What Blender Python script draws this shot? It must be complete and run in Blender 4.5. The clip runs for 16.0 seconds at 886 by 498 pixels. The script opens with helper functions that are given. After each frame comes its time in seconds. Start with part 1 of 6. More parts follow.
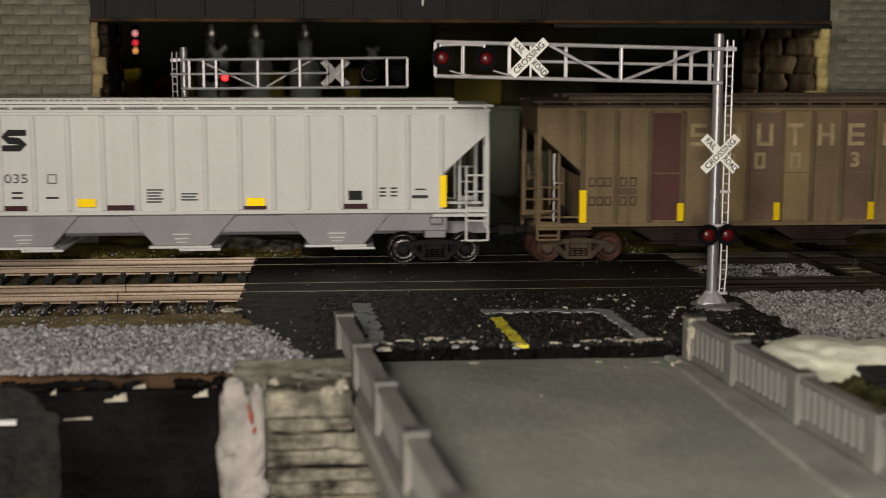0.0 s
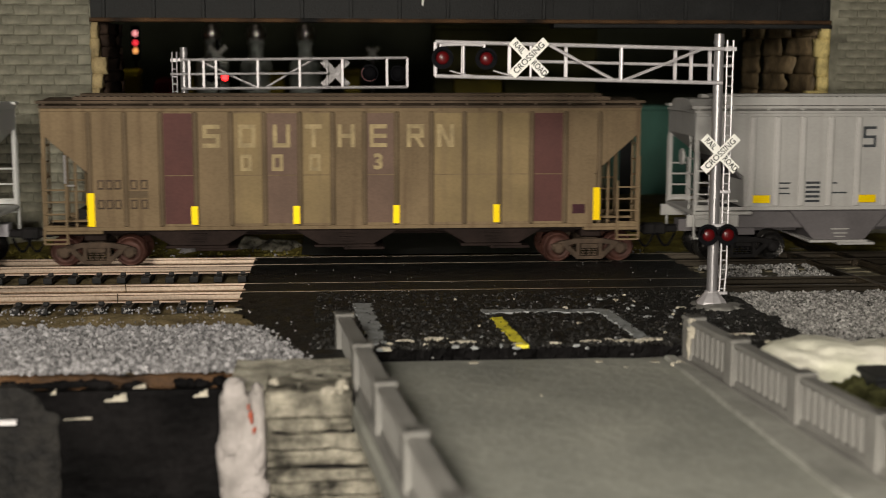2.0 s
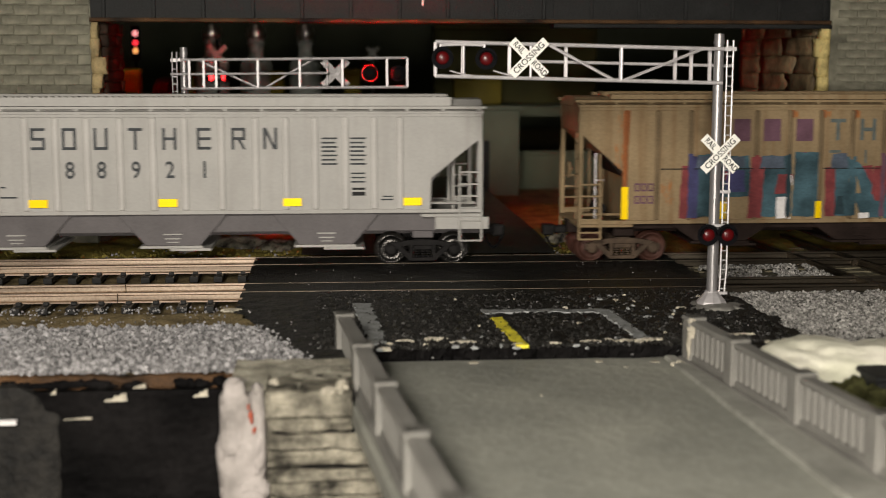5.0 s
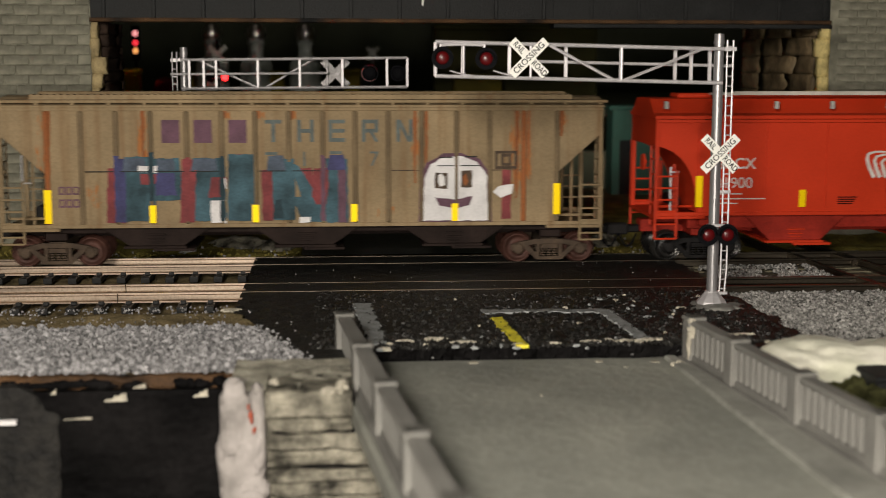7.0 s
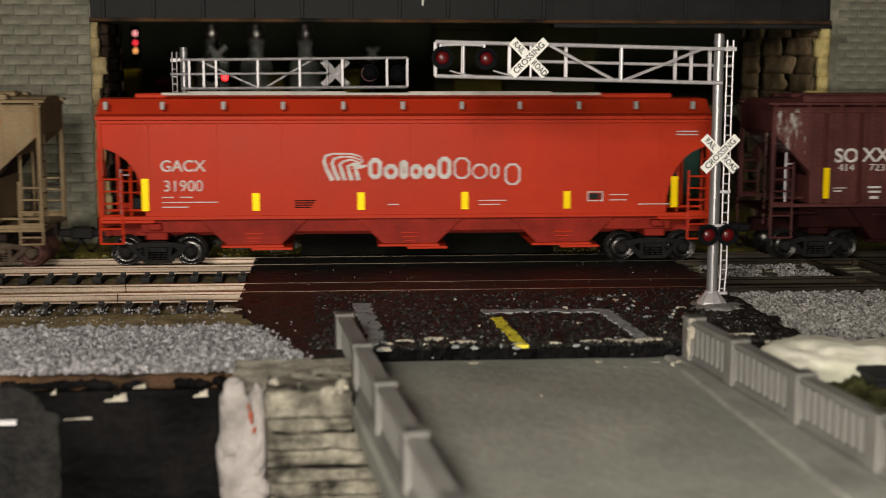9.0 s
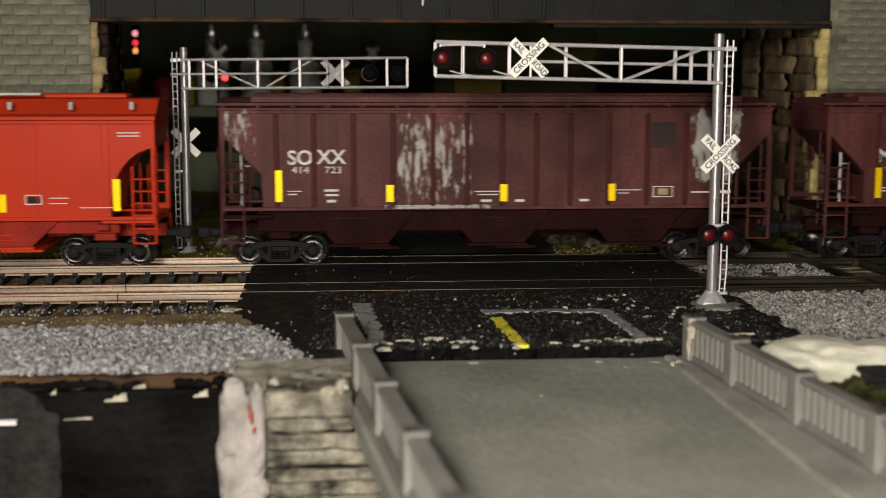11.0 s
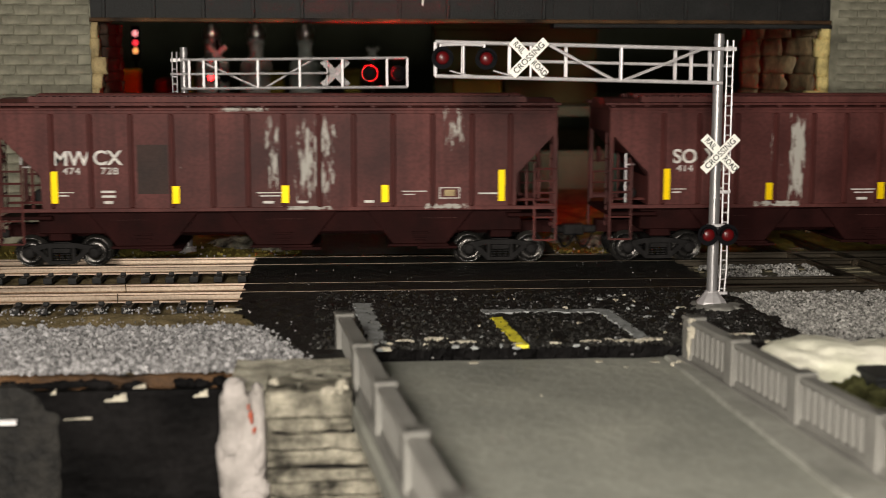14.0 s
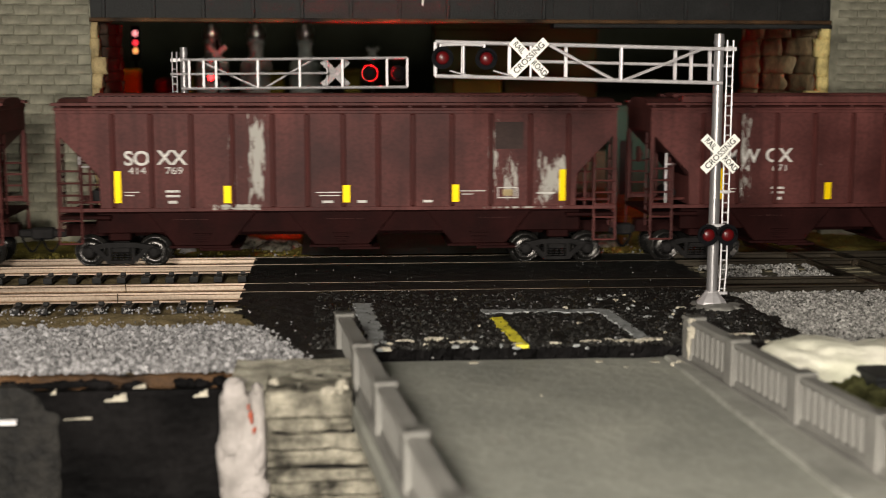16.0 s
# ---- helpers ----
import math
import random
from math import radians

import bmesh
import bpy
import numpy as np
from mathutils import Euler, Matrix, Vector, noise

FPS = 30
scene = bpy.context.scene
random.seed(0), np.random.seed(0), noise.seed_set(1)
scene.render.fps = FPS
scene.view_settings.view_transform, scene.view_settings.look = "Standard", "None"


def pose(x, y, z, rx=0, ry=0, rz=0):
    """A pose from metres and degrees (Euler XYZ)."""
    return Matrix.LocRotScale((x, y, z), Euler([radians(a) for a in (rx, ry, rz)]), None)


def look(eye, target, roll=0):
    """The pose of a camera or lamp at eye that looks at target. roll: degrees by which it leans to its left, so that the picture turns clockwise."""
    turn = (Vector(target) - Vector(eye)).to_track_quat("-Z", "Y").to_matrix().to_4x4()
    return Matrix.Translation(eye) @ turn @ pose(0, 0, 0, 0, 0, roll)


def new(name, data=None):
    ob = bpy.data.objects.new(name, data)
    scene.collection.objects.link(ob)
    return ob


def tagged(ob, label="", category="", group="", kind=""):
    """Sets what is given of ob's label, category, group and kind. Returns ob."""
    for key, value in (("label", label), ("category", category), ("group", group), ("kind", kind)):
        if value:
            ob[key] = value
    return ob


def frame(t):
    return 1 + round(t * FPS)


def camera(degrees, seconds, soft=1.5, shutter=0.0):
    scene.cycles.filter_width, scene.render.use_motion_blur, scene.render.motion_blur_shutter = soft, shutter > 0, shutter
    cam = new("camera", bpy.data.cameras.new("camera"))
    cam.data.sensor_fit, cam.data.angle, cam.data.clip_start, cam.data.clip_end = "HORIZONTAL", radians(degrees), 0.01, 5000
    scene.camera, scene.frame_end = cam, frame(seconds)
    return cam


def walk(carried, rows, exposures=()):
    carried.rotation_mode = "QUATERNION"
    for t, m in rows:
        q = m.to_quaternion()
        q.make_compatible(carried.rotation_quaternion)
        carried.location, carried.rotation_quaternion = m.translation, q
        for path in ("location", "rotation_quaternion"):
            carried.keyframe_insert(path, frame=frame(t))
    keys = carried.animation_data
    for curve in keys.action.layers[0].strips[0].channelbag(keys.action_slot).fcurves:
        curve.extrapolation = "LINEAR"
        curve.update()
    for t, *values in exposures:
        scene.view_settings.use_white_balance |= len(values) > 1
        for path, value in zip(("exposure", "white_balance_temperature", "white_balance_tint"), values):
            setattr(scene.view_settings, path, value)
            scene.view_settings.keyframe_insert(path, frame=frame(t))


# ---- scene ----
# A model railway crossing at 1:87; the lists below are in millimetres and part() turns them into metres.
MM = 0.001
cam = camera(36.9, 16.0, soft=0.66, shutter=0.35)
cam.data.dof.use_dof = True
cam.data.dof.focus_distance = 0.402
cam.data.dof.aperture_fstop = 22.0
EYE = Vector((0, 0, 0.06523))
YAW, PITCH, ROLL = 4.612, 8.017, 0.095
eye_pose = Matrix.Translation(EYE) @ pose(0, 0, 0, 0, 0, -YAW) @ pose(0, 0, 0, 90 - PITCH, 0, 0) @ pose(0, 0, 0, 0, 0, ROLL)
walk(cam, [(0.0, eye_pose), (16.0, eye_pose)], exposures=[(0.0, -0.5), (0.5, -0.45), (1.0, -0.3), (1.5, -0.15), (2.0, -0.07), (4.0, 0.08), (6.5, -0.02), (7.0, -0.07), (9.0, -0.17), (11.5, 0.05), (12.5, 0.13), (14.5, 0.18), (16.0, 0.26)])

# ---- light: the torch beside the lens, a round video lamp up to its left, an added dim overhead fill, a dark room ----
world = bpy.data.worlds.new("room_dark")
scene.world = world
world.use_nodes = True
world.node_tree.nodes["Background"].inputs[0].default_value = (0.9, 1.0, 0.75, 1)
world.node_tree.nodes["Background"].inputs[1].default_value = 0.002


def lamp(name, kind, where, target, power, size, color):
    data = bpy.data.lights.new(name, kind)
    data.energy, data.color = power, color
    if kind == "AREA":
        data.shape, data.size = "DISK", size
    else:
        data.shadow_soft_size = size
    ob = new(name, data)
    ob.matrix_world = look(where, target)
    return tagged(ob, {"torch": "small white torch beside the camera lens", "video_lamp": "round white video lamp above the camera"}.get(name, "dim round fill lamp added overhead"), "lamp")


lamp("torch", "POINT", (0.0076, -0.004, 0.049), (0, 1, 0), 2.3, 0.006, (1.0, 0.925, 0.815))
lamp("video_lamp", "AREA", (-0.084, -0.1, 0.152), (0.02, 0.38, 0.01), 2.05, 0.08, (1.0, 0.925, 0.815))
# Unseen fill added overhead to lift the darkest parts a little.
lamp("ceiling_lamp", "AREA", (-0.3, 0.1, 1.9), (0, 0.4, 0), 0.35, 0.5, (1.0, 0.9, 0.72))


# ---- materials ----
def mat(name, color, rough=0.6, metal=0.0, var=0.25, scale=200.0, bump=0.15, fine=1500.0, tint=None, stretch=(1, 1, 1),
        streak=None, glow=None, coat=0.0, spec=0.2, stains=(), stain_color=(0.5, 0.49, 0.45), island=False):
    """Base colour broken by a broad and a fine noise, with relief. streak: (colour, amount) running down. glow: (colour, strength)."""
    m = bpy.data.materials.new(name)
    m.use_nodes = True
    nt = m.node_tree
    b = nt.nodes["Principled BSDF"]
    L = nt.links.new
    co = nt.nodes.new("ShaderNodeTexCoord")
    mp = nt.nodes.new("ShaderNodeMapping")
    mp.inputs["Scale"].default_value = stretch
    L(co.outputs["Object"], mp.inputs["Vector"])
    n1 = nt.nodes.new("ShaderNodeTexNoise")
    n1.inputs["Scale"].default_value, n1.inputs["Detail"].default_value = scale, 6
    n2 = nt.nodes.new("ShaderNodeTexNoise")
    n2.inputs["Scale"].default_value, n2.inputs["Detail"].default_value = fine, 4
    L(mp.outputs[0], n1.inputs["Vector"]), L(co.outputs["Object"], n2.inputs["Vector"])
    dark = [c * (1 - var) for c in color]
    light = [min(1, c * (1 + var)) for c in (tint or color)]
    r1 = nt.nodes.new("ShaderNodeValToRGB")
    r1.color_ramp.elements[0].position, r1.color_ramp.elements[1].position = 0.3, 0.7
    r1.color_ramp.elements[0].color, r1.color_ramp.elements[1].color = (*dark, 1), (*light, 1)
    L(n1.outputs["Fac"], r1.inputs[0])
    mul = nt.nodes.new("ShaderNodeMix")
    mul.data_type, mul.blend_type = "RGBA", "MULTIPLY"
    mul.inputs["Factor"].default_value = min(0.8, 0.06 + 1.3 * var)
    r2 = nt.nodes.new("ShaderNodeValToRGB")
    r2.color_ramp.elements[0].position, r2.color_ramp.elements[1].position = 0.35, 0.6
    r2.color_ramp.elements[0].color = (0.6, 0.6, 0.6, 1)
    L(n2.outputs["Fac"], r2.inputs[0])
    L(r1.outputs[0], mul.inputs[6]), L(r2.outputs[0], mul.inputs[7])
    out = mul.outputs[2]
    if island:
        geo = nt.nodes.new("ShaderNodeNewGeometry")
        ri = nt.nodes.new("ShaderNodeMapRange")
        ri.inputs["To Min"].default_value, ri.inputs["To Max"].default_value = 0.4, 1.5
        L(geo.outputs["Random Per Island"], ri.inputs[0])
        mi = nt.nodes.new("ShaderNodeMix")
        mi.data_type, mi.blend_type = "RGBA", "MULTIPLY"
        mi.inputs["Factor"].default_value = 1.0
        L(out, mi.inputs[6]), L(ri.outputs[0], mi.inputs[7])
        out = mi.outputs[2]
    if streak:
        ms = nt.nodes.new("ShaderNodeMapping")
        ms.inputs["Scale"].default_value = (1, 1, 0.06)
        L(co.outputs["Object"], ms.inputs["Vector"])
        n3 = nt.nodes.new("ShaderNodeTexNoise")
        n3.inputs["Scale"].default_value, n3.inputs["Detail"].default_value = 420, 5
        L(ms.outputs[0], n3.inputs["Vector"])
        r3 = nt.nodes.new("ShaderNodeMapRange")
        r3.inputs["From Min"].default_value, r3.inputs["From Max"].default_value = 0.5, 0.75
        r3.inputs["To Max"].default_value = streak[1]
        L(n3.outputs["Fac"], r3.inputs[0])
        mx = nt.nodes.new("ShaderNodeMix")
        mx.data_type = "RGBA"
        mx.inputs[7].default_value = (*streak[0], 1)
        L(r3.outputs[0], mx.inputs["Factor"]), L(out, mx.inputs[6])
        out = mx.outputs[2]
    if stains:
        # peeling pale patches: (centre x, half width, low z, high z, density) in millimetres on the car's side
        sep = nt.nodes.new("ShaderNodeSeparateXYZ")
        L(co.outputs["Object"], sep.inputs[0])
        ms = nt.nodes.new("ShaderNodeMapping")
        ms.inputs["Scale"].default_value = (1, 1, 0.2)
        L(co.outputs["Object"], ms.inputs["Vector"])
        n4 = nt.nodes.new("ShaderNodeTexNoise")
        n4.inputs["Scale"].default_value, n4.inputs["Detail"].default_value, n4.inputs["Roughness"].default_value = 560, 8, 0.75
        L(ms.outputs[0], n4.inputs["Vector"])

        def op(kind, a, v):
            k = nt.nodes.new("ShaderNodeMath")
            k.operation = kind
            L(a, k.inputs[0])
            if isinstance(v, (int, float)):
                k.inputs[1].default_value = v
            else:
                L(v, k.inputs[1])
            return k.outputs[0]

        total = None
        for xc, hw, zlo, zhi, dens in stains:
            u = op("DIVIDE", op("ABSOLUTE", op("SUBTRACT", sep.outputs[0], xc * MM), 0), hw * MM)
            w = op("DIVIDE", op("ABSOLUTE", op("SUBTRACT", sep.outputs[2], (zlo + zhi) / 2 * MM), 0), (zhi - zlo) / 2 * MM)
            far_out = op("POWER", op("MAXIMUM", u, w), 3.0)
            m_in = op("MULTIPLY", op("MAXIMUM", op("SUBTRACT", op("MULTIPLY", far_out, -1.0), -1.0), 0.0), dens)
            total = m_in if total is None else op("MAXIMUM", total, m_in)
        msk = nt.nodes.new("ShaderNodeMapRange")
        msk.inputs["From Min"].default_value, msk.inputs["From Max"].default_value, msk.inputs["To Max"].default_value = 0.94, 1.08, 0.9
        L(op("ADD", op("ADD", op("MULTIPLY", n4.outputs["Fac"], 2.4), -0.7), total), msk.inputs[0])
        mx2 = nt.nodes.new("ShaderNodeMix")
        mx2.data_type = "RGBA"
        mx2.inputs[7].default_value = (*stain_color, 1)
        L(msk.outputs[0], mx2.inputs["Factor"]), L(out, mx2.inputs[6])
        out = mx2.outputs[2]
    L(out, b.inputs["Base Color"])
    rr = nt.nodes.new("ShaderNodeMapRange")
    rr.inputs["To Min"].default_value, rr.inputs["To Max"].default_value = max(0.03, rough - 0.12), min(1, rough + 0.12)
    L(n1.outputs["Fac"], rr.inputs[0]), L(rr.outputs[0], b.inputs["Roughness"])
    b.inputs["Metallic"].default_value = metal
    b.inputs["Coat Weight"].default_value = coat
    b.inputs["Specular IOR Level"].default_value = spec
    if bump:
        bp = nt.nodes.new("ShaderNodeBump")
        bp.inputs["Strength"].default_value, bp.inputs["Distance"].default_value = bump, 0.0006
        L(n2.outputs["Fac"], bp.inputs["Height"]), L(bp.outputs[0], b.inputs["Normal"])
    if glow:
        b.inputs["Emission Color"].default_value = (*glow[0], 1)
        b.inputs["Emission Strength"].default_value = glow[1]
    return m


M_ASPHALT = mat("black_asphalt_paint", (0.0012, 0.0012, 0.001), 0.55, var=0.8, scale=330, bump=1.0, fine=1100, tint=(0.0135, 0.013, 0.0115), spec=0.22)
M_WALLBLACK = mat("black_wall_paint", (0.0025, 0.0023, 0.0025), 0.75, var=0.6, scale=60, bump=0.25, fine=700, tint=(0.006, 0.0055, 0.0055), spec=0.05)
M_DIRT = mat("brown_dirt", (0.22, 0.17, 0.09), 0.95, var=0.5, scale=150, bump=0.9, fine=1200, spec=0.1)
M_GRASS = mat("olive_scenery_turf", (0.2, 0.165, 0.04), 0.95, var=0.6, scale=110, bump=1.0, fine=900, spec=0.1)
M_STONE_L = mat("pale_ballast", (0.27, 0.264, 0.268), 0.85, var=0.3, scale=600, bump=0.3, island=True)
M_STONE_D = mat("gray_ballast", (0.27, 0.262, 0.248), 0.85, var=0.4, scale=500, bump=0.3, island=True)
M_BED = mat("gray_ballast_bed", (0.1, 0.096, 0.09), 0.9, var=0.5, scale=500, bump=0.6)
M_RAIL = mat("nickel_silver_rail", (0.43, 0.34, 0.265), 0.4, metal=1.0, var=0.4, scale=420, bump=0.0, stretch=(0.03, 1, 1))
M_RAIL_DARK = mat("tarnished_rail", (0.13, 0.11, 0.085), 0.4, metal=1.0, var=0.3, scale=90, bump=0.1, stretch=(0.15, 1, 1))
M_TIE = mat("black_plastic_tie", (0.02, 0.02, 0.02), 0.6, var=0.3)
M_DECK = mat("gray_painted_bridge_deck", (0.255, 0.259, 0.23), 0.62, var=0.2, scale=34, bump=0.55, fine=420, tint=(0.262, 0.262, 0.228))
M_RAILING = mat("gray_plastic_railing", (0.165, 0.16, 0.147), 0.65, var=0.22, scale=80, bump=0.1)
M_KERB = mat("gray_green_kerb_paint", (0.268, 0.266, 0.238), 0.65, var=0.3, scale=60, bump=0.4, fine=420)
M_PLASTER = mat("white_plaster", (0.3, 0.275, 0.255), 0.8, var=0.28, scale=120, bump=0.6, fine=420, tint=(0.31, 0.283, 0.27))
M_ROCK = mat("khaki_cast_stone", (0.05, 0.046, 0.036), 0.9, var=0.8, scale=210, bump=1.0, fine=620, tint=(0.165, 0.152, 0.12))
M_PIER = mat("gray_green_painted_brick", (0.15, 0.144, 0.108), 0.8, var=0.42, scale=70, bump=1.0, fine=300, tint=(0.235, 0.225, 0.172))
M_FOAM_Y = mat("yellow_foam_edge", (0.62, 0.5, 0.21), 0.85, var=0.35, scale=150, bump=0.7)
M_FOAM = mat("tan_foam_edge", (0.36, 0.28, 0.145), 0.8, var=0.35, scale=120, bump=0.6)
M_GIRDER = mat("black_girder_paint", (0.014, 0.0145, 0.0145), 0.6, var=0.5, scale=60, bump=0.25, spec=0.2)
M_WOOD = mat("brown_wood_edge", (0.006, 0.0045, 0.0035), 0.7, var=0.7, scale=75, bump=0.6, tint=(0.07, 0.036, 0.015))
M_SILVER = mat("silver_paint", (0.5, 0.48, 0.49), 0.48, metal=0.45, var=0.1, scale=300, bump=0.05)
M_MAST = mat("dull_aluminium_mast", (0.3, 0.29, 0.295), 0.42, metal=0.65, var=0.15, scale=200, bump=0.08, stretch=(1, 1, 0.2), spec=0.3)
M_WHITE = mat("white_sign_paint", (0.78, 0.77, 0.72), 0.6, var=0.06, bump=0.03)
M_INK = mat("black_ink", (0.012, 0.012, 0.012), 0.6, var=0.2, bump=0)
M_BLACK = mat("satin_black_plastic", (0.004, 0.004, 0.005), 0.75, var=0.2, bump=0.05, spec=0.05)
M_LENS = mat("red_signal_lens", (0.075, 0.003, 0.004), 0.3, var=0.1, bump=0.0, spec=0.35)
M_FLASH = mat("lit_red_lamp", (0.4, 0.01, 0.01), 0.4, var=0.0, bump=0.0, glow=((1.0, 0.003, 0.004), 6500.0))
M_FLASH_FAR = mat("lit_red_lamp_far", (0.4, 0.01, 0.01), 0.4, var=0.0, bump=0.0, glow=((1.0, 0.03, 0.03), 5.0))
M_TAPE = mat("yellow_reflective_tape", (1.0, 0.68, 0.0), 0.5, metal=0.3, var=0.03, bump=0.0)
M_TRUCK = mat("dark_truck_casting", (0.013, 0.012, 0.012), 0.6, var=0.4, scale=250, spec=0.08)
M_TRUCK_BROWN = mat("rusty_brown_truck_casting", (0.075, 0.052, 0.036), 0.8, var=0.4, scale=250)
M_WHEEL = mat("blackened_wheel", (0.055, 0.052, 0.05), 0.26, metal=0.9, var=0.4, scale=300, spec=0.3)
M_WHEEL_RUST = mat("rusty_wheel", (0.07, 0.03, 0.022), 0.55, metal=0.3, var=0.4)
M_TREAD = mat("worn_wheel_tread", (0.15, 0.142, 0.13), 0.3, metal=0.9, var=0.3)
M_YELLOW = mat("yellow_road_paint", (0.8, 0.66, 0.05), 0.6, var=0.35, scale=300)
M_GRAYLINE = mat("gray_road_paint", (0.27, 0.28, 0.28), 0.7, var=0.3, scale=300)
M_CHIP = mat("chipped_plaster", (0.42, 0.385, 0.31), 0.8, var=0.3, scale=300)
M_ROOM = mat("dark_room_wall", (0.13, 0.14, 0.095), 0.9, var=0.2, scale=3, bump=0.05, fine=40)


M_REDGLASS = mat("red_translucent_rim", (0.35, 0.015, 0.012), 0.6, var=0.0, bump=0.0)
M_REDGLASS.node_tree.nodes["Principled BSDF"].inputs["Transmission Weight"].default_value = 0.85


M_ROAD_WET = mat("glossy_black_road", (0.02, 0.019, 0.018), 0.35, var=0.4, scale=120, bump=0.35, fine=700, spec=0.5)


# ---- building helpers ----
def box(bm, x0, x1, y0, y1, z0, z1):
    v = [bm.verts.new(p) for p in ((x0, y0, z0), (x1, y0, z0), (x1, y1, z0), (x0, y1, z0), (x0, y0, z1), (x1, y0, z1), (x1, y1, z1), (x0, y1, z1))]
    for q in ((3, 2, 1, 0), (4, 5, 6, 7), (0, 1, 5, 4), (1, 2, 6, 5), (2, 3, 7, 6), (3, 0, 4, 7)):
        bm.faces.new([v[i] for i in q])
    return v


def rod(bm, p, q, r, seg=10, r2=None):
    p, q = Vector(p), Vector(q)
    d = (q - p).normalized()
    a = d.orthogonal().normalized()
    b = d.cross(a)
    r2 = r if r2 is None else r2
    rings = []
    for c, rad in ((p, r), (q, r2)):
        rings.append([bm.verts.new(c + (a * math.cos(k * 2 * math.pi / seg) + b * math.sin(k * 2 * math.pi / seg)) * rad) for k in range(seg)])
    for k in range(seg):
        bm.faces.new((rings[0][k], rings[0][(k + 1) % seg], rings[1][(k + 1) % seg], rings[1][k]))
    bm.faces.new(rings[0][::-1]), bm.faces.new(rings[1])


def turned(bm, centre, axis, profile, seg=20):
    """A turned form: profile of (distance along axis, radius) from one end to the other."""
    c, d = Vector(centre), Vector(axis).normalized()
    a = d.orthogonal().normalized()
    b = d.cross(a)
    rings = [[bm.verts.new(c + d * h + (a * math.cos(k * 2 * math.pi / seg) + b * math.sin(k * 2 * math.pi / seg)) * max(r, 0.01)) for k in range(seg)] for h, r in profile]
    for r0, r1 in zip(rings, rings[1:]):
        for k in range(seg):
            bm.faces.new((r0[k], r0[(k + 1) % seg], r1[(k + 1) % seg], r1[k]))
    bm.faces.new(rings[0][::-1]), bm.faces.new(rings[-1])


def slab(bm, outline, a, b, axis="y"):
    """An outline of two coordinates pushed from a to b along the axis."""
    def at(u, v, w):
        return (u, w, v) if axis == "y" else ((w, u, v) if axis == "x" else (u, v, w))
    lo = [bm.verts.new(at(u, v, a)) for u, v in outline]
    hi = [bm.verts.new(at(u, v, b)) for u, v in outline]
    n = len(outline)
    bm.faces.new(lo), bm.faces.new(hi[::-1])
    for k in range(n):
        bm.faces.new((lo[k], hi[k], hi[(k + 1) % n], lo[(k + 1) % n]))


def finish(bm, bevel=0.0, smooth=False):
    if bevel:
        bmesh.ops.bevel(bm, geom=bm.edges[:], offset=bevel, segments=1, affect="EDGES", clamp_overlap=True)
    bmesh.ops.recalc_face_normals(bm, faces=bm.faces[:])
    if smooth:
        for f in bm.faces:
            f.smooth = True
    return bm


def mesh_of(name, bm, material, bevel=0.0, smooth=False):
    finish(bm, bevel, smooth)
    bmesh.ops.scale(bm, vec=(MM, MM, MM), verts=bm.verts[:])
    me = bpy.data.meshes.new(name)
    bm.to_mesh(me)
    bm.free()
    me.materials.append(material)
    return me


def part(name, bm, material, parent=None, label="", bevel=0.0, smooth=False):
    ob = new(name, mesh_of(name, bm, material, bevel, smooth))
    ob.parent = parent
    if label:
        ob["label"] = label
    return ob


def again(name, me, parent, x=0, y=0, z=0, rz=0):
    ob = new(name, me)
    ob.parent = parent
    ob.matrix_basis = pose(x * MM, y * MM, z * MM, 0, 0, rz)
    return ob


def thing(name, label, category, x=0, y=0, z=0, rz=0, group=""):
    ob = new(name)
    ob.empty_display_size = 0.01
    ob.matrix_basis = pose(x * MM, y * MM, z * MM, 0, 0, rz)
    return tagged(ob, label, category, group)


def lettering(words, size, material, parent, x, y, z, rx=90, ry=0, name="lettering", stroke=0.0, wide=1.0):
    """Words in the built-in font, standing upright on a side that faces -y, centred on x."""
    cu = bpy.data.curves.new(name, "FONT")
    cu.body, cu.size, cu.align_x, cu.align_y = words, size * MM, "CENTER", "CENTER"
    cu.extrude, cu.offset = 0.00004, stroke * MM
    tmp = new(name, cu)
    me = bpy.data.meshes.new_from_object(tmp.evaluated_get(bpy.context.evaluated_depsgraph_get()))
    bpy.data.objects.remove(tmp)
    me.materials.clear()
    me.materials.append(material)
    for v in me.vertices:
        v.co.x *= wide
    ob = new(name, me)
    ob.parent = parent
    ob.matrix_basis = pose(x * MM, y * MM, z * MM, rx, ry, 0)
    return ob


def plate(name, material, parent, x0, x1, z0, z1, y, thick=0.12, label=""):
    bm = bmesh.new()
    box(bm, x0, x1, y - thick, y + 0.02, z0, z1)
    return part(name, bm, material, parent, label)


# ---- ground and structure ----
def plan(name, outline, z0, z1, material, label="", kind="structure", bevel=0.0, cut=0, rough=0.0):
    bm = bmesh.new()
    slab(bm, outline, z0, z1, "z")
    ob = part(name, bm, material, None, label, bevel)
    return tagged(ob, label, kind=kind)


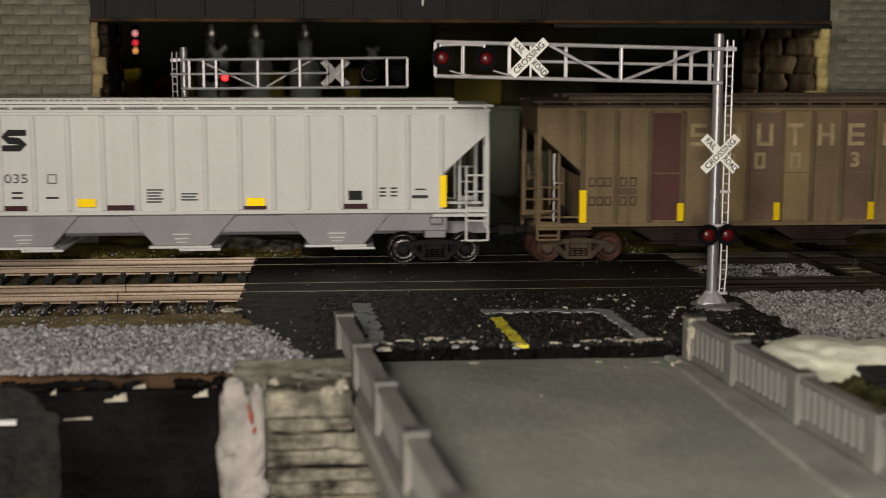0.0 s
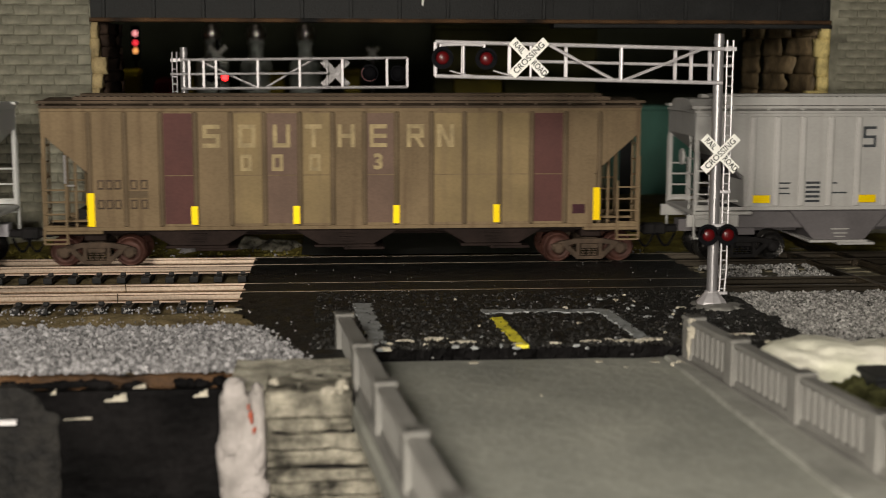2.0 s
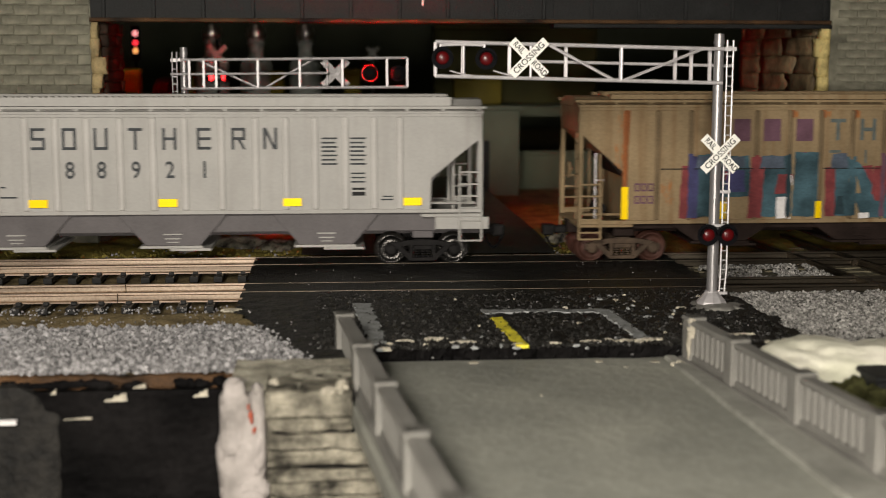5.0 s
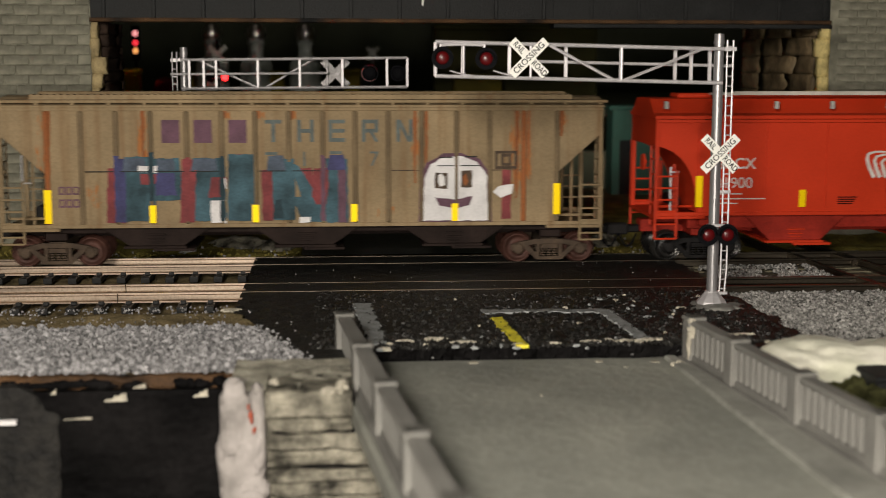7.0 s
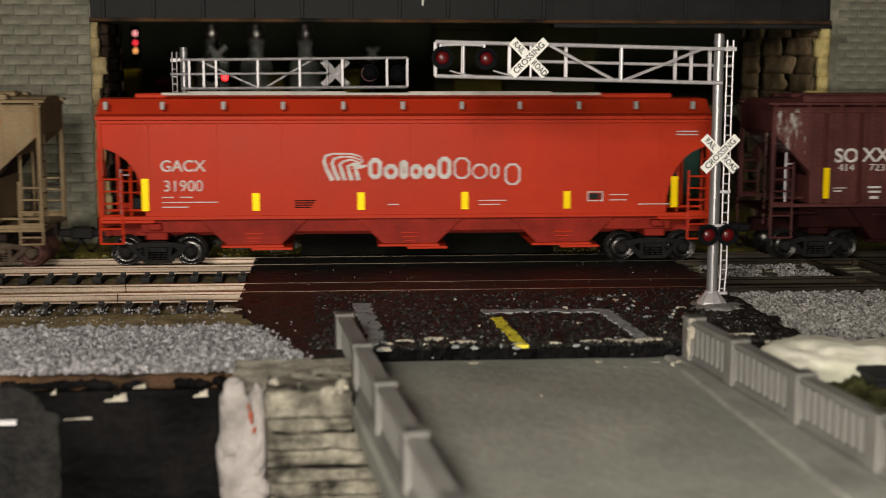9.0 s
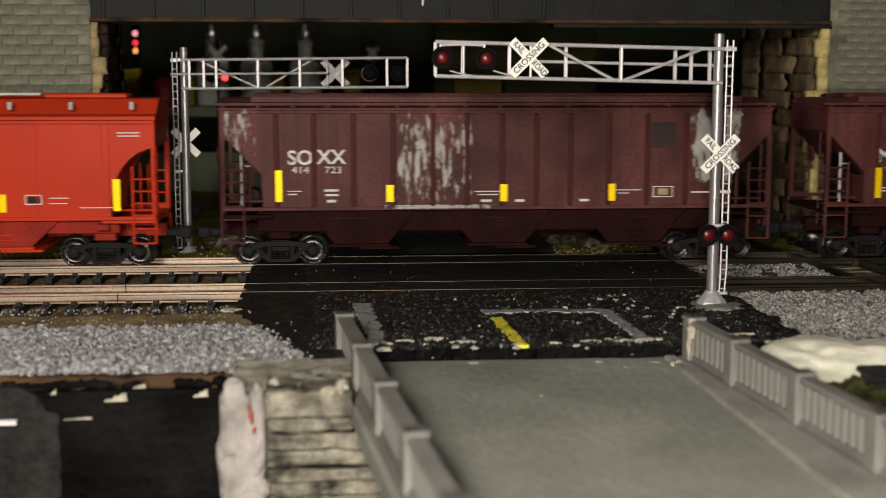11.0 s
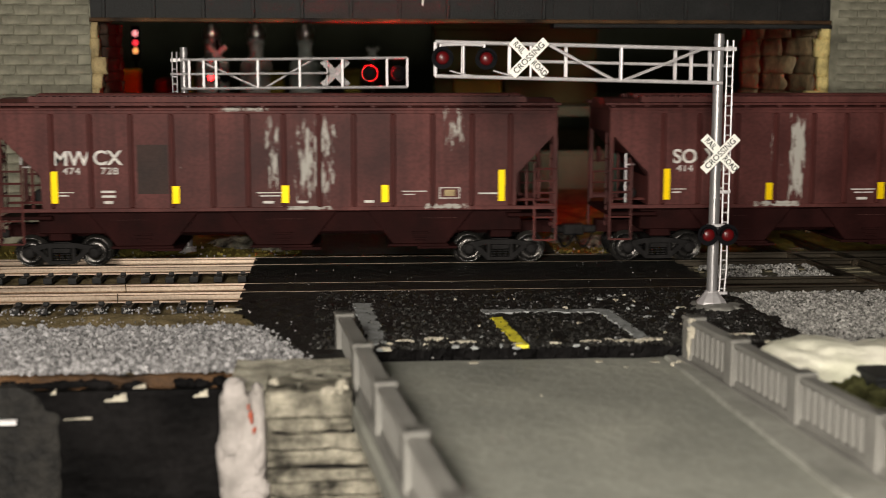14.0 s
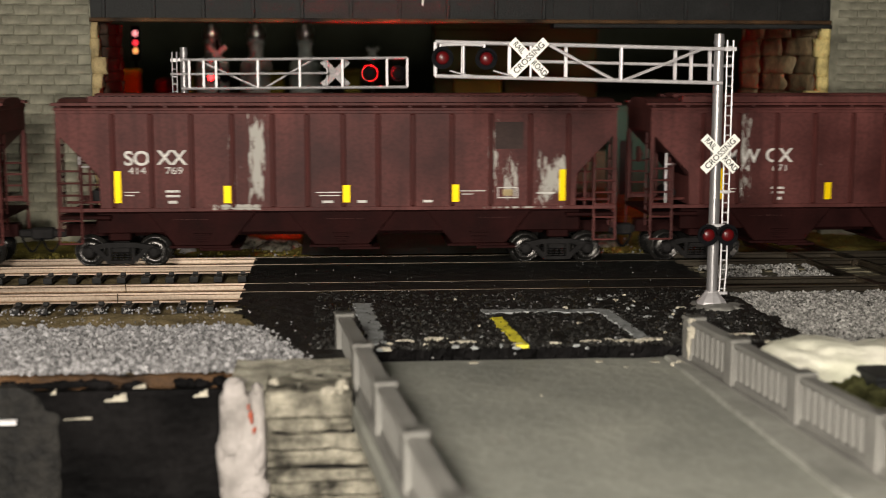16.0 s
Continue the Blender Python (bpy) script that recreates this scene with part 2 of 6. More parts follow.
def sheet(name, x0, x1, y0, y1, step, height, material, label, kind="structure", keep=None):
    """An uneven sheet with heights from a function of x and y, closed down to a flat underside."""
    nx, ny = max(2, int((x1 - x0) / step)), max(2, int((y1 - y0) / step))
    xs = [x0 + (x1 - x0) * i / nx for i in range(nx + 1)]
    ys = [y0 + (y1 - y0) * j / ny for j in range(ny + 1)]
    verts = [(x * MM, y * MM, height(x, y) * MM) for y in ys for x in xs]
    w = nx + 1
    faces = [(j * w + i, j * w + i + 1, (j + 1) * w + i + 1, (j + 1) * w + i) for j in range(ny) for i in range(nx)
             if keep is None or keep((xs[i] + xs[i + 1]) / 2, (ys[j] + ys[j + 1]) / 2)]
    me = bpy.data.meshes.new(name)
    me.from_pydata(verts, [], faces)
    me.materials.append(material)
    for f in me.polygons:
        f.use_smooth = True
    return tagged(new(name, me), label, kind=kind)


def wob(x, y, s, k=0.0):
    return noise.noise(Vector((x / s, y / s, k)))


# base scenery board, lower near the camera on the left where the sunken road runs
plan("ground", [(-900, 284), (900, 284), (900, 1400), (-900, 1400)], -60, -5.2, M_DIRT, "brown painted scenery board under the tracks")
plan("ground_front", [(-900, -300), (900, -300), (900, 284), (-900, 284)], -60, -39, M_ASPHALT, "black painted board of the sunken road")
sheet("verge", -170, 320, 449, 620, 2.5, lambda x, y: -4.4 + 1.4 * wob(x, y, 14) + min(3.0, (y - 449) * 0.07), M_GRASS, "olive turf behind the tracks")


def asphalt_edge_left(y):
    if y > 400:
        return -27 + 1.5 * wob(0, y, 6)
    return -27 + max(0, 348 - y) * 0.36 + 1.8 * wob(0, y, 5)


def asphalt_edge_right(y):
    if y < 375:
        return 112 + 3 * wob(3, y, 9)
    return 112 + (y - 375) * 0.0 + 2.0 * wob(3, y, 7)


# the crossing's black road surface between and around the rails
def road_strip(name, y0, y1, z, lab, step=0.85):
    return sheet(name, -40, 125, y0, y1, step, lambda x, y: z + (0.28 * wob(x, y, 5) + 0.15 * wob(x, y, 1.7, 4) + (0.42 * wob(x, y, 2.6, 9) if y < 370 else 0.1)) * min(1, 0.15 + 0.2 * min(y - y0, y1 - y)), M_ASPHALT, lab,
                 keep=lambda x, y: asphalt_edge_left(y) < x < asphalt_edge_right(y) and (y > 300.5 + 0.9 * wob(x, 0, 3) or x < 1.5 or x > 82))


road_strip("road", 285, 377.9, -0.12, "black painted road before the crossing")
bm = bmesh.new()
box(bm, -3, 84, 300.4, 304, -8, -0.5)
bmesh.ops.subdivide_edges(bm, edges=[e for e in bm.edges if abs(e.verts[0].co.x - e.verts[1].co.x) > 1], cuts=110)
bmesh.ops.subdivide_edges(bm, edges=[e for e in bm.edges if abs(e.verts[0].co.z - e.verts[1].co.z) > 1], cuts=6)
for v in bm.verts:
    v.co.y += 1.1 * wob(v.co.x, v.co.z, 1.9, 2) + 0.5 * wob(v.co.x, v.co.z, 0.8, 6)
    v.co.z += 0.5 * wob(v.co.x, v.co.y, 1.5, 8)
tagged(part("road_edge", bm, M_WALLBLACK, None, "black broken edge of the road above the bridge deck"), kind="structure")
road_strip("road_between_rails", 379.2, 392.8, -0.12, "black road panel between the rails")
road_strip("road_middle", 394.1, 429.8, -0.12, "black road panel between the two tracks")
road_strip("road_inner", 431.2, 445.8, -0.12, "black road panel between the rails")
sheet("road_beyond", -12, 75, 448.2, 900, 3, lambda x, y: 0.3 + min(1.6, 0.04 * (y - 448)) + 0.2 * wob(x, y, 6), M_ROAD_WET, "glossy black road beyond the tracks")


def track(name, yc, half, x0, x1, tie_step, phase, label, ties=True, tie_mat=M_TIE):
    t = thing(name, label, "railway track", 0, 0, 0)
    tagged(t, kind="structure")
    for y in (yc - half, yc + half):
        bm = bmesh.new()
        sec = [(-1.3, -2.7), (1.3, -2.7), (1.3, -2.3), (0.4, -2.0), (0.4, -0.8), (0.65, -0.5), (0.65, 0.0), (-0.65, 0.0), (-0.65, -0.5), (-0.4, -0.8), (-0.4, -2.0), (-1.3, -2.3)]
        slab(bm, [(y + a, b) for a, b in sec], x0, -62.4 if y < 400 else -27.2, "x")
        part("rail", bm, M_RAIL, t, "bright coppery nickel rail")
        if y < 400:
            bm = bmesh.new()
            slab(bm, [(y + a, b) for a, b in sec], -62.1, -27.2, "x")
            part("rail", bm, M_RAIL, t, "bright coppery nickel rail")
        bm = bmesh.new()
        slab(bm, [(y + a, b) for a, b in sec], -27.1, x1, "x")
        part("rail", bm, M_RAIL_DARK, t, "dark tarnished rail with a worn top")
    return t


track("track_far", 438.5, 8.0, -420, 420, 7.6, 0, "nickel rails on black ties carrying the train")
track("track_near", 386.0, 7.4, -420, 420, 7.8, 0, "nickel rails of the empty nearer track")


def ties_for(owner_name, yc, x0, x1, step, phase, material=M_TIE):
    owner = bpy.data.objects[owner_name]
    bm = bmesh.new()
    box(bm, -1.35, 1.35, -15.6, 15.6, -4.6, -2.75)
    for sgn in (-1, 1):
        box(bm, -0.75, 0.75, sgn * 10.3 - 0.8, sgn * 10.3 + 0.8, -2.75, -1.9)
    me = mesh_of("tie", bm, material, 0.12)
    x = x0 + phase
    while x < x1:
        again("tie", me, owner, x, yc, 0)
        x += step


ties_for("track_far", 438.5, -200, -28, 7.62, 2.0)
ties_for("track_near", 386.0, -200, -30, 7.62, 4.0)

# a track that crosses both others on the level beyond the road
M_TRACKBED = mat("dark_oily_trackbed", (0.05, 0.045, 0.033), 0.75, var=0.6, scale=160, bump=1.0, fine=700, tint=(0.15, 0.135, 0.095), spec=0.4)
M_TIE_PALE = mat("weathered_olive_tie", (0.16, 0.142, 0.095), 0.8, var=0.5, scale=200, bump=0.6)
ties_for("track_near", 386.0, 116, 152, 7.62, 0.0, M_TIE_PALE)
ties_for("track_far", 438.5, 116, 152, 7.62, 3.0, M_TIE_PALE)
ties_for("track_near", 386.0, 182, 260, 7.62, 0.0, M_TIE_PALE)
ties_for("track_far", 438.5, 182, 260, 7.62, 3.0, M_TIE_PALE)


def crossing_track():
    t = thing("crossing_track", "tarnished track crossing the others on the level", "railway track", 167.0, 420, -0.12, 3.9)
    tagged(t, kind="structure")
    sec = [(-1.3, -2.5), (1.3, -2.5), (1.3, -2.1), (0.4, -1.9), (0.4, -0.7), (0.65, -0.5), (0.65, 0.0), (-0.65, 0.0), (-0.65, -0.5), (-0.4, -0.7), (-0.4, -1.9), (-1.3, -2.1)]
    for x in (-8.9, 8.9):
        bm = bmesh.new()
        slab(bm, [(x + a, b) for a, b in sec], -110, 75, "y")
        part("rail", bm, M_RAIL_DARK, t, "dark tarnished rail with a worn top")
    for x in (-6.6, 6.6):
        for y0, y1 in ((-44, -23), (8, 29)):
            bm = bmesh.new()
            box(bm, x - 0.4, x + 0.4, y0, y1, -2.2, -0.35)
            part("guard_rail", bm, M_RAIL_DARK, t)
    bm = bmesh.new()
    box(bm, -15.5, 15.5, -1.4, 1.4, -4.4, -2.5)
    me = mesh_of("tie", bm, M_TIE_PALE, 0.12)
    for k in range(24):
        y = -108 + 7.7 * k
        if not (-44 < y < -24 or 8 < y < 29):
            again("tie", me, t, 0, y, 0)


crossing_track()
sheet("trackbed", 110, 330, 372, 470, 1.6, lambda x, y: -3.0 + 0.5 * wob(x, y, 6) + 0.35 * wob(x, y, 2.2), M_TRACKBED, "dark oily trackbed round the level crossing of the tracks")


def stones(name, count, place, size, material, label, seed):
    rnd = random.Random(seed)
    base = [(-1, -1, -1), (1, -1, -0.7), (0.8, 1, -1), (-1, 0.8, -0.8), (-0.7, -0.9, 0.8), (0.8, -0.6, 1), (0.6, 0.9, 0.7), (-0.8, 0.6, 1)]
    quads = ((3, 2, 1, 0), (4, 5, 6, 7), (0, 1, 5, 4), (1, 2, 6, 5), (2, 3, 7, 6), (3, 0, 4, 7))
    verts, faces = [], []
    while count > 0:
        p = place(rnd)
        if p is None:
            continue
        count -= 1
        s = size * rnd.uniform(0.55, 1.25)
        e = Euler((rnd.uniform(0, 6), rnd.uniform(0, 6), rnd.uniform(0, 6))).to_matrix()
        n = len(verts)
        for b in base:
            v = e @ Vector((b[0] * rnd.uniform(0.6, 1.2), b[1] * rnd.uniform(0.6, 1.2), b[2] * rnd.uniform(0.5, 1.0)))
            verts.append(((p[0] + v.x * s) * MM, (p[1] + v.y * s) * MM, (p[2] + v.z * s) * MM))
        faces += [tuple(n + i for i in q) for q in quads]
    me = bpy.data.meshes.new(name)
    me.from_pydata(verts, [], faces)
    me.materials.append(material)
    return tagged(new(name, me), label, "gravel", kind="stuff")


sheet("bank", -170, -4, 284, 366, 1.6, lambda x, y: -2.2 + 0.4 * wob(x, y, 5) + (0.075 * (min(y, 351) - 335) if y > 335 else 0) - 0.3 * max(0, y - 351), M_DIRT, "brown dirt bank along the nearer track",
      keep=lambda x, y: x < asphalt_edge_left(y) + 2)


def spot_left(r):
    x, y = r.uniform(-120, -2), r.uniform(284, 336)
    if x > asphalt_edge_left(y) + r.uniform(-1, 2.5) or y > 331 + 3 * wob(x, 0, 9) + r.uniform(-2, 2):
        return None
    return x, y, -1.5 + r.uniform(0, 1.3)


stones("gravel", 13000, spot_left, 0.52, M_STONE_L, "pale gray loose ballast beside the track", 3)
sheet("bank_right", 100, 330, 284, 376, 3, lambda x, y: -2.1 + 0.6 * wob(x, y, 10), M_BED, "gray ballast bed")


def spot_right(r):
    x, y = r.uniform(105, 200), r.uniform(300, 426)
    if x < asphalt_edge_right(y) + r.uniform(-1, 3) or (y > 374 + 4 * wob(x, 0, 5) and not (398 < y < 427 and 118 < x < 156 and wob(x, y, 7, 3) > -0.06)):
        return None
    if wob(x, y, 2.6, 8) < -0.32:
        return None
    return x, y, -1.9 + r.uniform(0, 0.9)


stones("gravel", 15000, spot_right, 0.38, M_STONE_D, "fine dark gray ballast beside the road", 4)

# board edge and sunken road on the left
bm = bmesh.new()
box(bm, -120, -16, 281.5, 285.5, -4.2, -1.5)
bmesh.ops.subdivide_edges(bm, edges=[e for e in bm.edges if abs(e.verts[0].co.x - e.verts[1].co.x) > 1], cuts=130)
bmesh.ops.subdivide_edges(bm, edges=[e for e in bm.edges if abs(e.verts[0].co.z - e.verts[1].co.z) > 1], cuts=3)
for v in bm.verts:
    v.co.y += 0.9 * wob(v.co.x, v.co.z, 3.0, 2) + 0.3 * wob(v.co.x, v.co.z, 0.9, 6)
    v.co.z += 0.7 * wob(v.co.x, v.co.y, 7.0, 8) + 0.3 * wob(v.co.x, v.co.y, 1.6, 3)
tagged(part("board_edge", bm, M_WOOD, None, "brown and black paint-daubed wooden edge of the scenery board", smooth=True), kind="structure")
bm = bmesh.new()
box(bm, -130, -12, 279.7, 283.9, -40, -4.1)
bmesh.ops.subdivide_edges(bm, edges=[e for e in bm.edges if abs(e.verts[0].co.x - e.verts[1].co.x) > 1], cuts=70)
bmesh.ops.subdivide_edges(bm, edges=[e for e in bm.edges if abs(e.verts[0].co.z - e.verts[1].co.z) > 1], cuts=60)
for v in bm.verts:
    v.co.y += 0.2 * wob(v.co.x / 9, v.co.z, 2.4, 2) + 0.22 * wob(v.co.x, v.co.z, 1.5, 6)
tagged(part("retaining_wall", bm, M_WALLBLACK, None, "black painted retaining wall of the sunken road"), kind="structure")
sheet("sunken_road", -200, 130, 60, 280, 4, lambda x, y: -38 + 0.3 * wob(x, y, 9), M_ASPHALT, "black road passing under the bridge")

# ---- overhead girder bridge and its piers ----
def pier(name, x0, x1, y0, y1, z0, z1, label):
    p = thing(name, label, "bridge pier", 0, 0, 0)
    bm = bmesh.new()
    box(bm, x0, x1, y0 + 0.8, y1, z0, z1)
    part("core", bm, M_PIER, p)
    return p


pier_left = pier("bridge_pier", -300, -89.0, 500, 546, -6, 140, "gray-green painted brick pier of the overhead bridge")
pier_right = pier("bridge_pier", 188.4, 400, 500, 600, -6, 140, "gray-green painted brick pier of the overhead bridge")


def girder():
    g = thing("girder_bridge", "black plate girder bridge with riveted ribs", "bridge", 0, 0, 0)
    bm = bmesh.new()
    box(bm, -88.9, 188.3, 500.5, 503, 81, 140)
    part("web_plate", bm, M_GIRDER, g)
    bm = bmesh.new()
    box(bm, -88.9, 188.3, 498.0, 506, 79.6, 81.0)
    part("bottom_flange", bm, M_WOOD, g, "brown edged bottom flange", 0.2)
    bm = bmesh.new()
    box(bm, 81.5, 188.2, 497.4, 506.4, 77.9, 79.5)
    part("bottom_flange", bm, M_GIRDER, g, "black bottom flange of the lower section", 0.2)
    bm = bmesh.new()
    box(bm, 81.6, 188.1, 499.7, 500.4, 79.5, 140)
    part("web_plate", bm, M_GIRDER, g)
    bm = bmesh.new()
    box(bm, -0.7, 0.7, 499.2, 500.55, 81.0, 140)
    me = mesh_of("rib", bm, M_GIRDER, 0.15)
    for k in range(16):
        again("rib", me, g, -84 + k * 18.0)
    bm = bmesh.new()
    box(bm, -88.9, 188.3, 506.2, 600, 84, 140)
    part("soffit", bm, M_GIRDER, g)
    bm = bmesh.new()
    box(bm, 32.3, 33.0, 499.9, 500.4, 86, 93)
    part("paint_scratch", bm, M_WHITE, g, "white scratch")
    return g


girder()

# ---- the near road bridge ----
ang = math.degrees(math.atan(0.105))


def bridge():
    b = thing("road_bridge", "gray concrete road bridge with balustrades", "bridge", 8.0, 240, 0, ang)
    # local: x across from the left parapet, y along
    bm = bmesh.new()
    slab(bm, [(-4, -220), (82, -220), (82, 50.5), (74, 52.5), (66, 52.0), (58, 54.2), (40, 55.5), (20, 57.8), (-3, 59.5)], -7.2, -3.2, "z")
    part("deck", bm, M_DECK, b, "smooth gray painted deck", 0.25)
    for x, inner in ((0, 1), (78, -1)):
        bm = bmesh.new()
        box(bm, x - 2.2, x + 2.2, -220, 58 if x == 0 else 48, -3.2, -2.0)
        part("kerb", bm, M_RAILING, b, bevel=0.2)
        bm = bmesh.new()
        if x:
            slab(bm, [(75.8, 50), (73.2, 50), (70.0, -1), (67.4, -40), (63.0, -110), (57.0, -220), (75.8, -220)], -3.22, -2.2, "z")
        else:
            box(bm, 2.2, 3.4, -220, 50, -3.22, -2.6)
        part("plinth", bm, M_KERB if x else M_RAILING, b, bevel=0.3)
    bm = bmesh.new()
    box(bm, -2.0, 2.0, -2.0, 2.0, -2.0, 8.0)
    box(bm, -2.25, 2.25, -2.25, 2.25, 7.1, 8.0)
    post = mesh_of("post", bm, M_RAILING, 0.25)
    bm = bmesh.new()
    box(bm, -0.9, 0.9, -0.62, 0.62, -0.7, 5.9)
    baluster = mesh_of("baluster", bm, M_RAILING, 0.2)
    for x, offs in ((0, [62.5 - 33.3 * k for k in range(8)]), (78, [44.0, 19.5, -11.0, -41.0, -71.0, -101.0, -131.0, -161.0, -191.0])):
        for i, y in enumerate(offs):
            again("post", post, b, x, y, 0)
            if i == 0:
                continue
            y0, y1 = y + 2.0, offs[i - 1] - 2.0
            bm = bmesh.new()
            box(bm, x - 1.6, x + 1.6, y0, y1, 6.2, 7.4)
            part("top_rail", bm, M_RAILING, b, bevel=0.2)
            bm = bmesh.new()
            box(bm, x - 1.1, x + 1.1, y0, y1, -2.0, -0.7)
            part("bottom_rail", bm, M_RAILING, b, bevel=0.15)
            n = round((y1 - y0) / 2.9)
            for k in range(n):
                again("baluster", baluster, b, x, y0 + (y1 - y0) * (k + 0.5) / n, 0)
    return b


bridge()


# ---- crossing signals ----
def crossbuck(parent, x, y, z, arm=12.6, w=2.5, letters=True, paint=None):
    for a, name in ((45, "crossbuck_blade"), (-45, "crossbuck_blade")):
        bm = bmesh.new()
        off = 0.0 if a == 45 else 0.22
        box(bm, -arm / 2, arm / 2, -0.22, 0.0, -w / 2, w / 2)
        ob = part(name, bm, paint or M_WHITE, parent, bevel=0.06)
        ob.matrix_basis = pose(x * MM, (y - (0.22 if a == 45 else 0)) * MM, z * MM, 0, -a, 0)
        if letters:
            if a == 45:
                t = [("CROSSING", 0.0)]
            else:
                t = [("RAIL", -3.75), ("ROAD", 3.85)]
            for wd, dx in t:
                c = bpy.data.objects[ob.name]
                lettering(wd, 2.2, M_INK, c, dx, -0.27, 0.0, name="lettering", wide=1.0 if a == 45 else 0.78, stroke=0.02)
    return parent


def lamp_unit(parent, x, y, z, facing=-1, name="signal_lamp", flash=False, disc=2.9, hood=True):
    """A round black backing with hood and red lens, facing -y or +y."""
    d = Vector((0, facing, 0))
    bm = bmesh.new()
    turned(bm, (0, 0, 0), d, ([(-1.6, 1.0), (-1.2, 2.0), (-0.2, 2.3)] if hood else [(-2.9, 1.2), (-2.4, 2.2), (-0.4, 2.5)]) + [(0.0, disc), (0.25, disc), (0.26, 2.0)], 22)
    h = part(name, bm, M_BLACK, parent, "black round lamp housing with hood")
    h.matrix_basis = pose(x * MM, y * MM, z * MM)
    bm = bmesh.new()
    for k in range(9):
        a0, a1 = math.pi * (k / 9), math.pi * ((k + 1) / 9)
        q = [bm.verts.new((2.1 * math.cos(a), facing * h, 2.1 * math.sin(a))) for a, h in ((a0, 0.3), (a1, 0.3), (a1, 2.2), (a0, 2.2))]
        q2 = [bm.verts.new((2.3 * math.cos(a), facing * h, 2.3 * math.sin(a))) for a, h in ((a0, 0.3), (a1, 0.3), (a1, 2.2), (a0, 2.2))]
        for e in ((0, 1, 2, 3),):
            bm.faces.new([q[i] for i in e]), bm.faces.new([q2[i] for i in e])
        bm.faces.new((q[2], q[3], q2[3], q2[2]))
    bmesh.ops.remove_doubles(bm, verts=bm.verts[:], dist=0.001)
    if hood:
        part("hood", bm, M_BLACK, h)
    if not flash:
        bm = bmesh.new()
        turned(bm, (0, 0, 0), d, [(0.3, 1.75), (0.55, 1.65), (0.85, 1.25), (1.05, 0.6), (1.1, 0.02)], 20)
        part("lens", bm, M_LENS, h, "dark red glass lens", smooth=True)
    return h


def flasher(parent, radius, material, dy):
    """A lamp drum with one lit half that turns within its housing."""
    bm = bmesh.new()
    turned(bm, (0, 0, 0), (0, 1, 0), [(0.05, radius), (0.5 * radius, radius * 0.87), (0.86 * radius, radius * 0.5), (radius, 0.02)], 18)
    lit = part("bulb", bm, material, parent, "glowing red bulb", smooth=True)
    lit.location = (0, dy * MM, 0)
    return lit


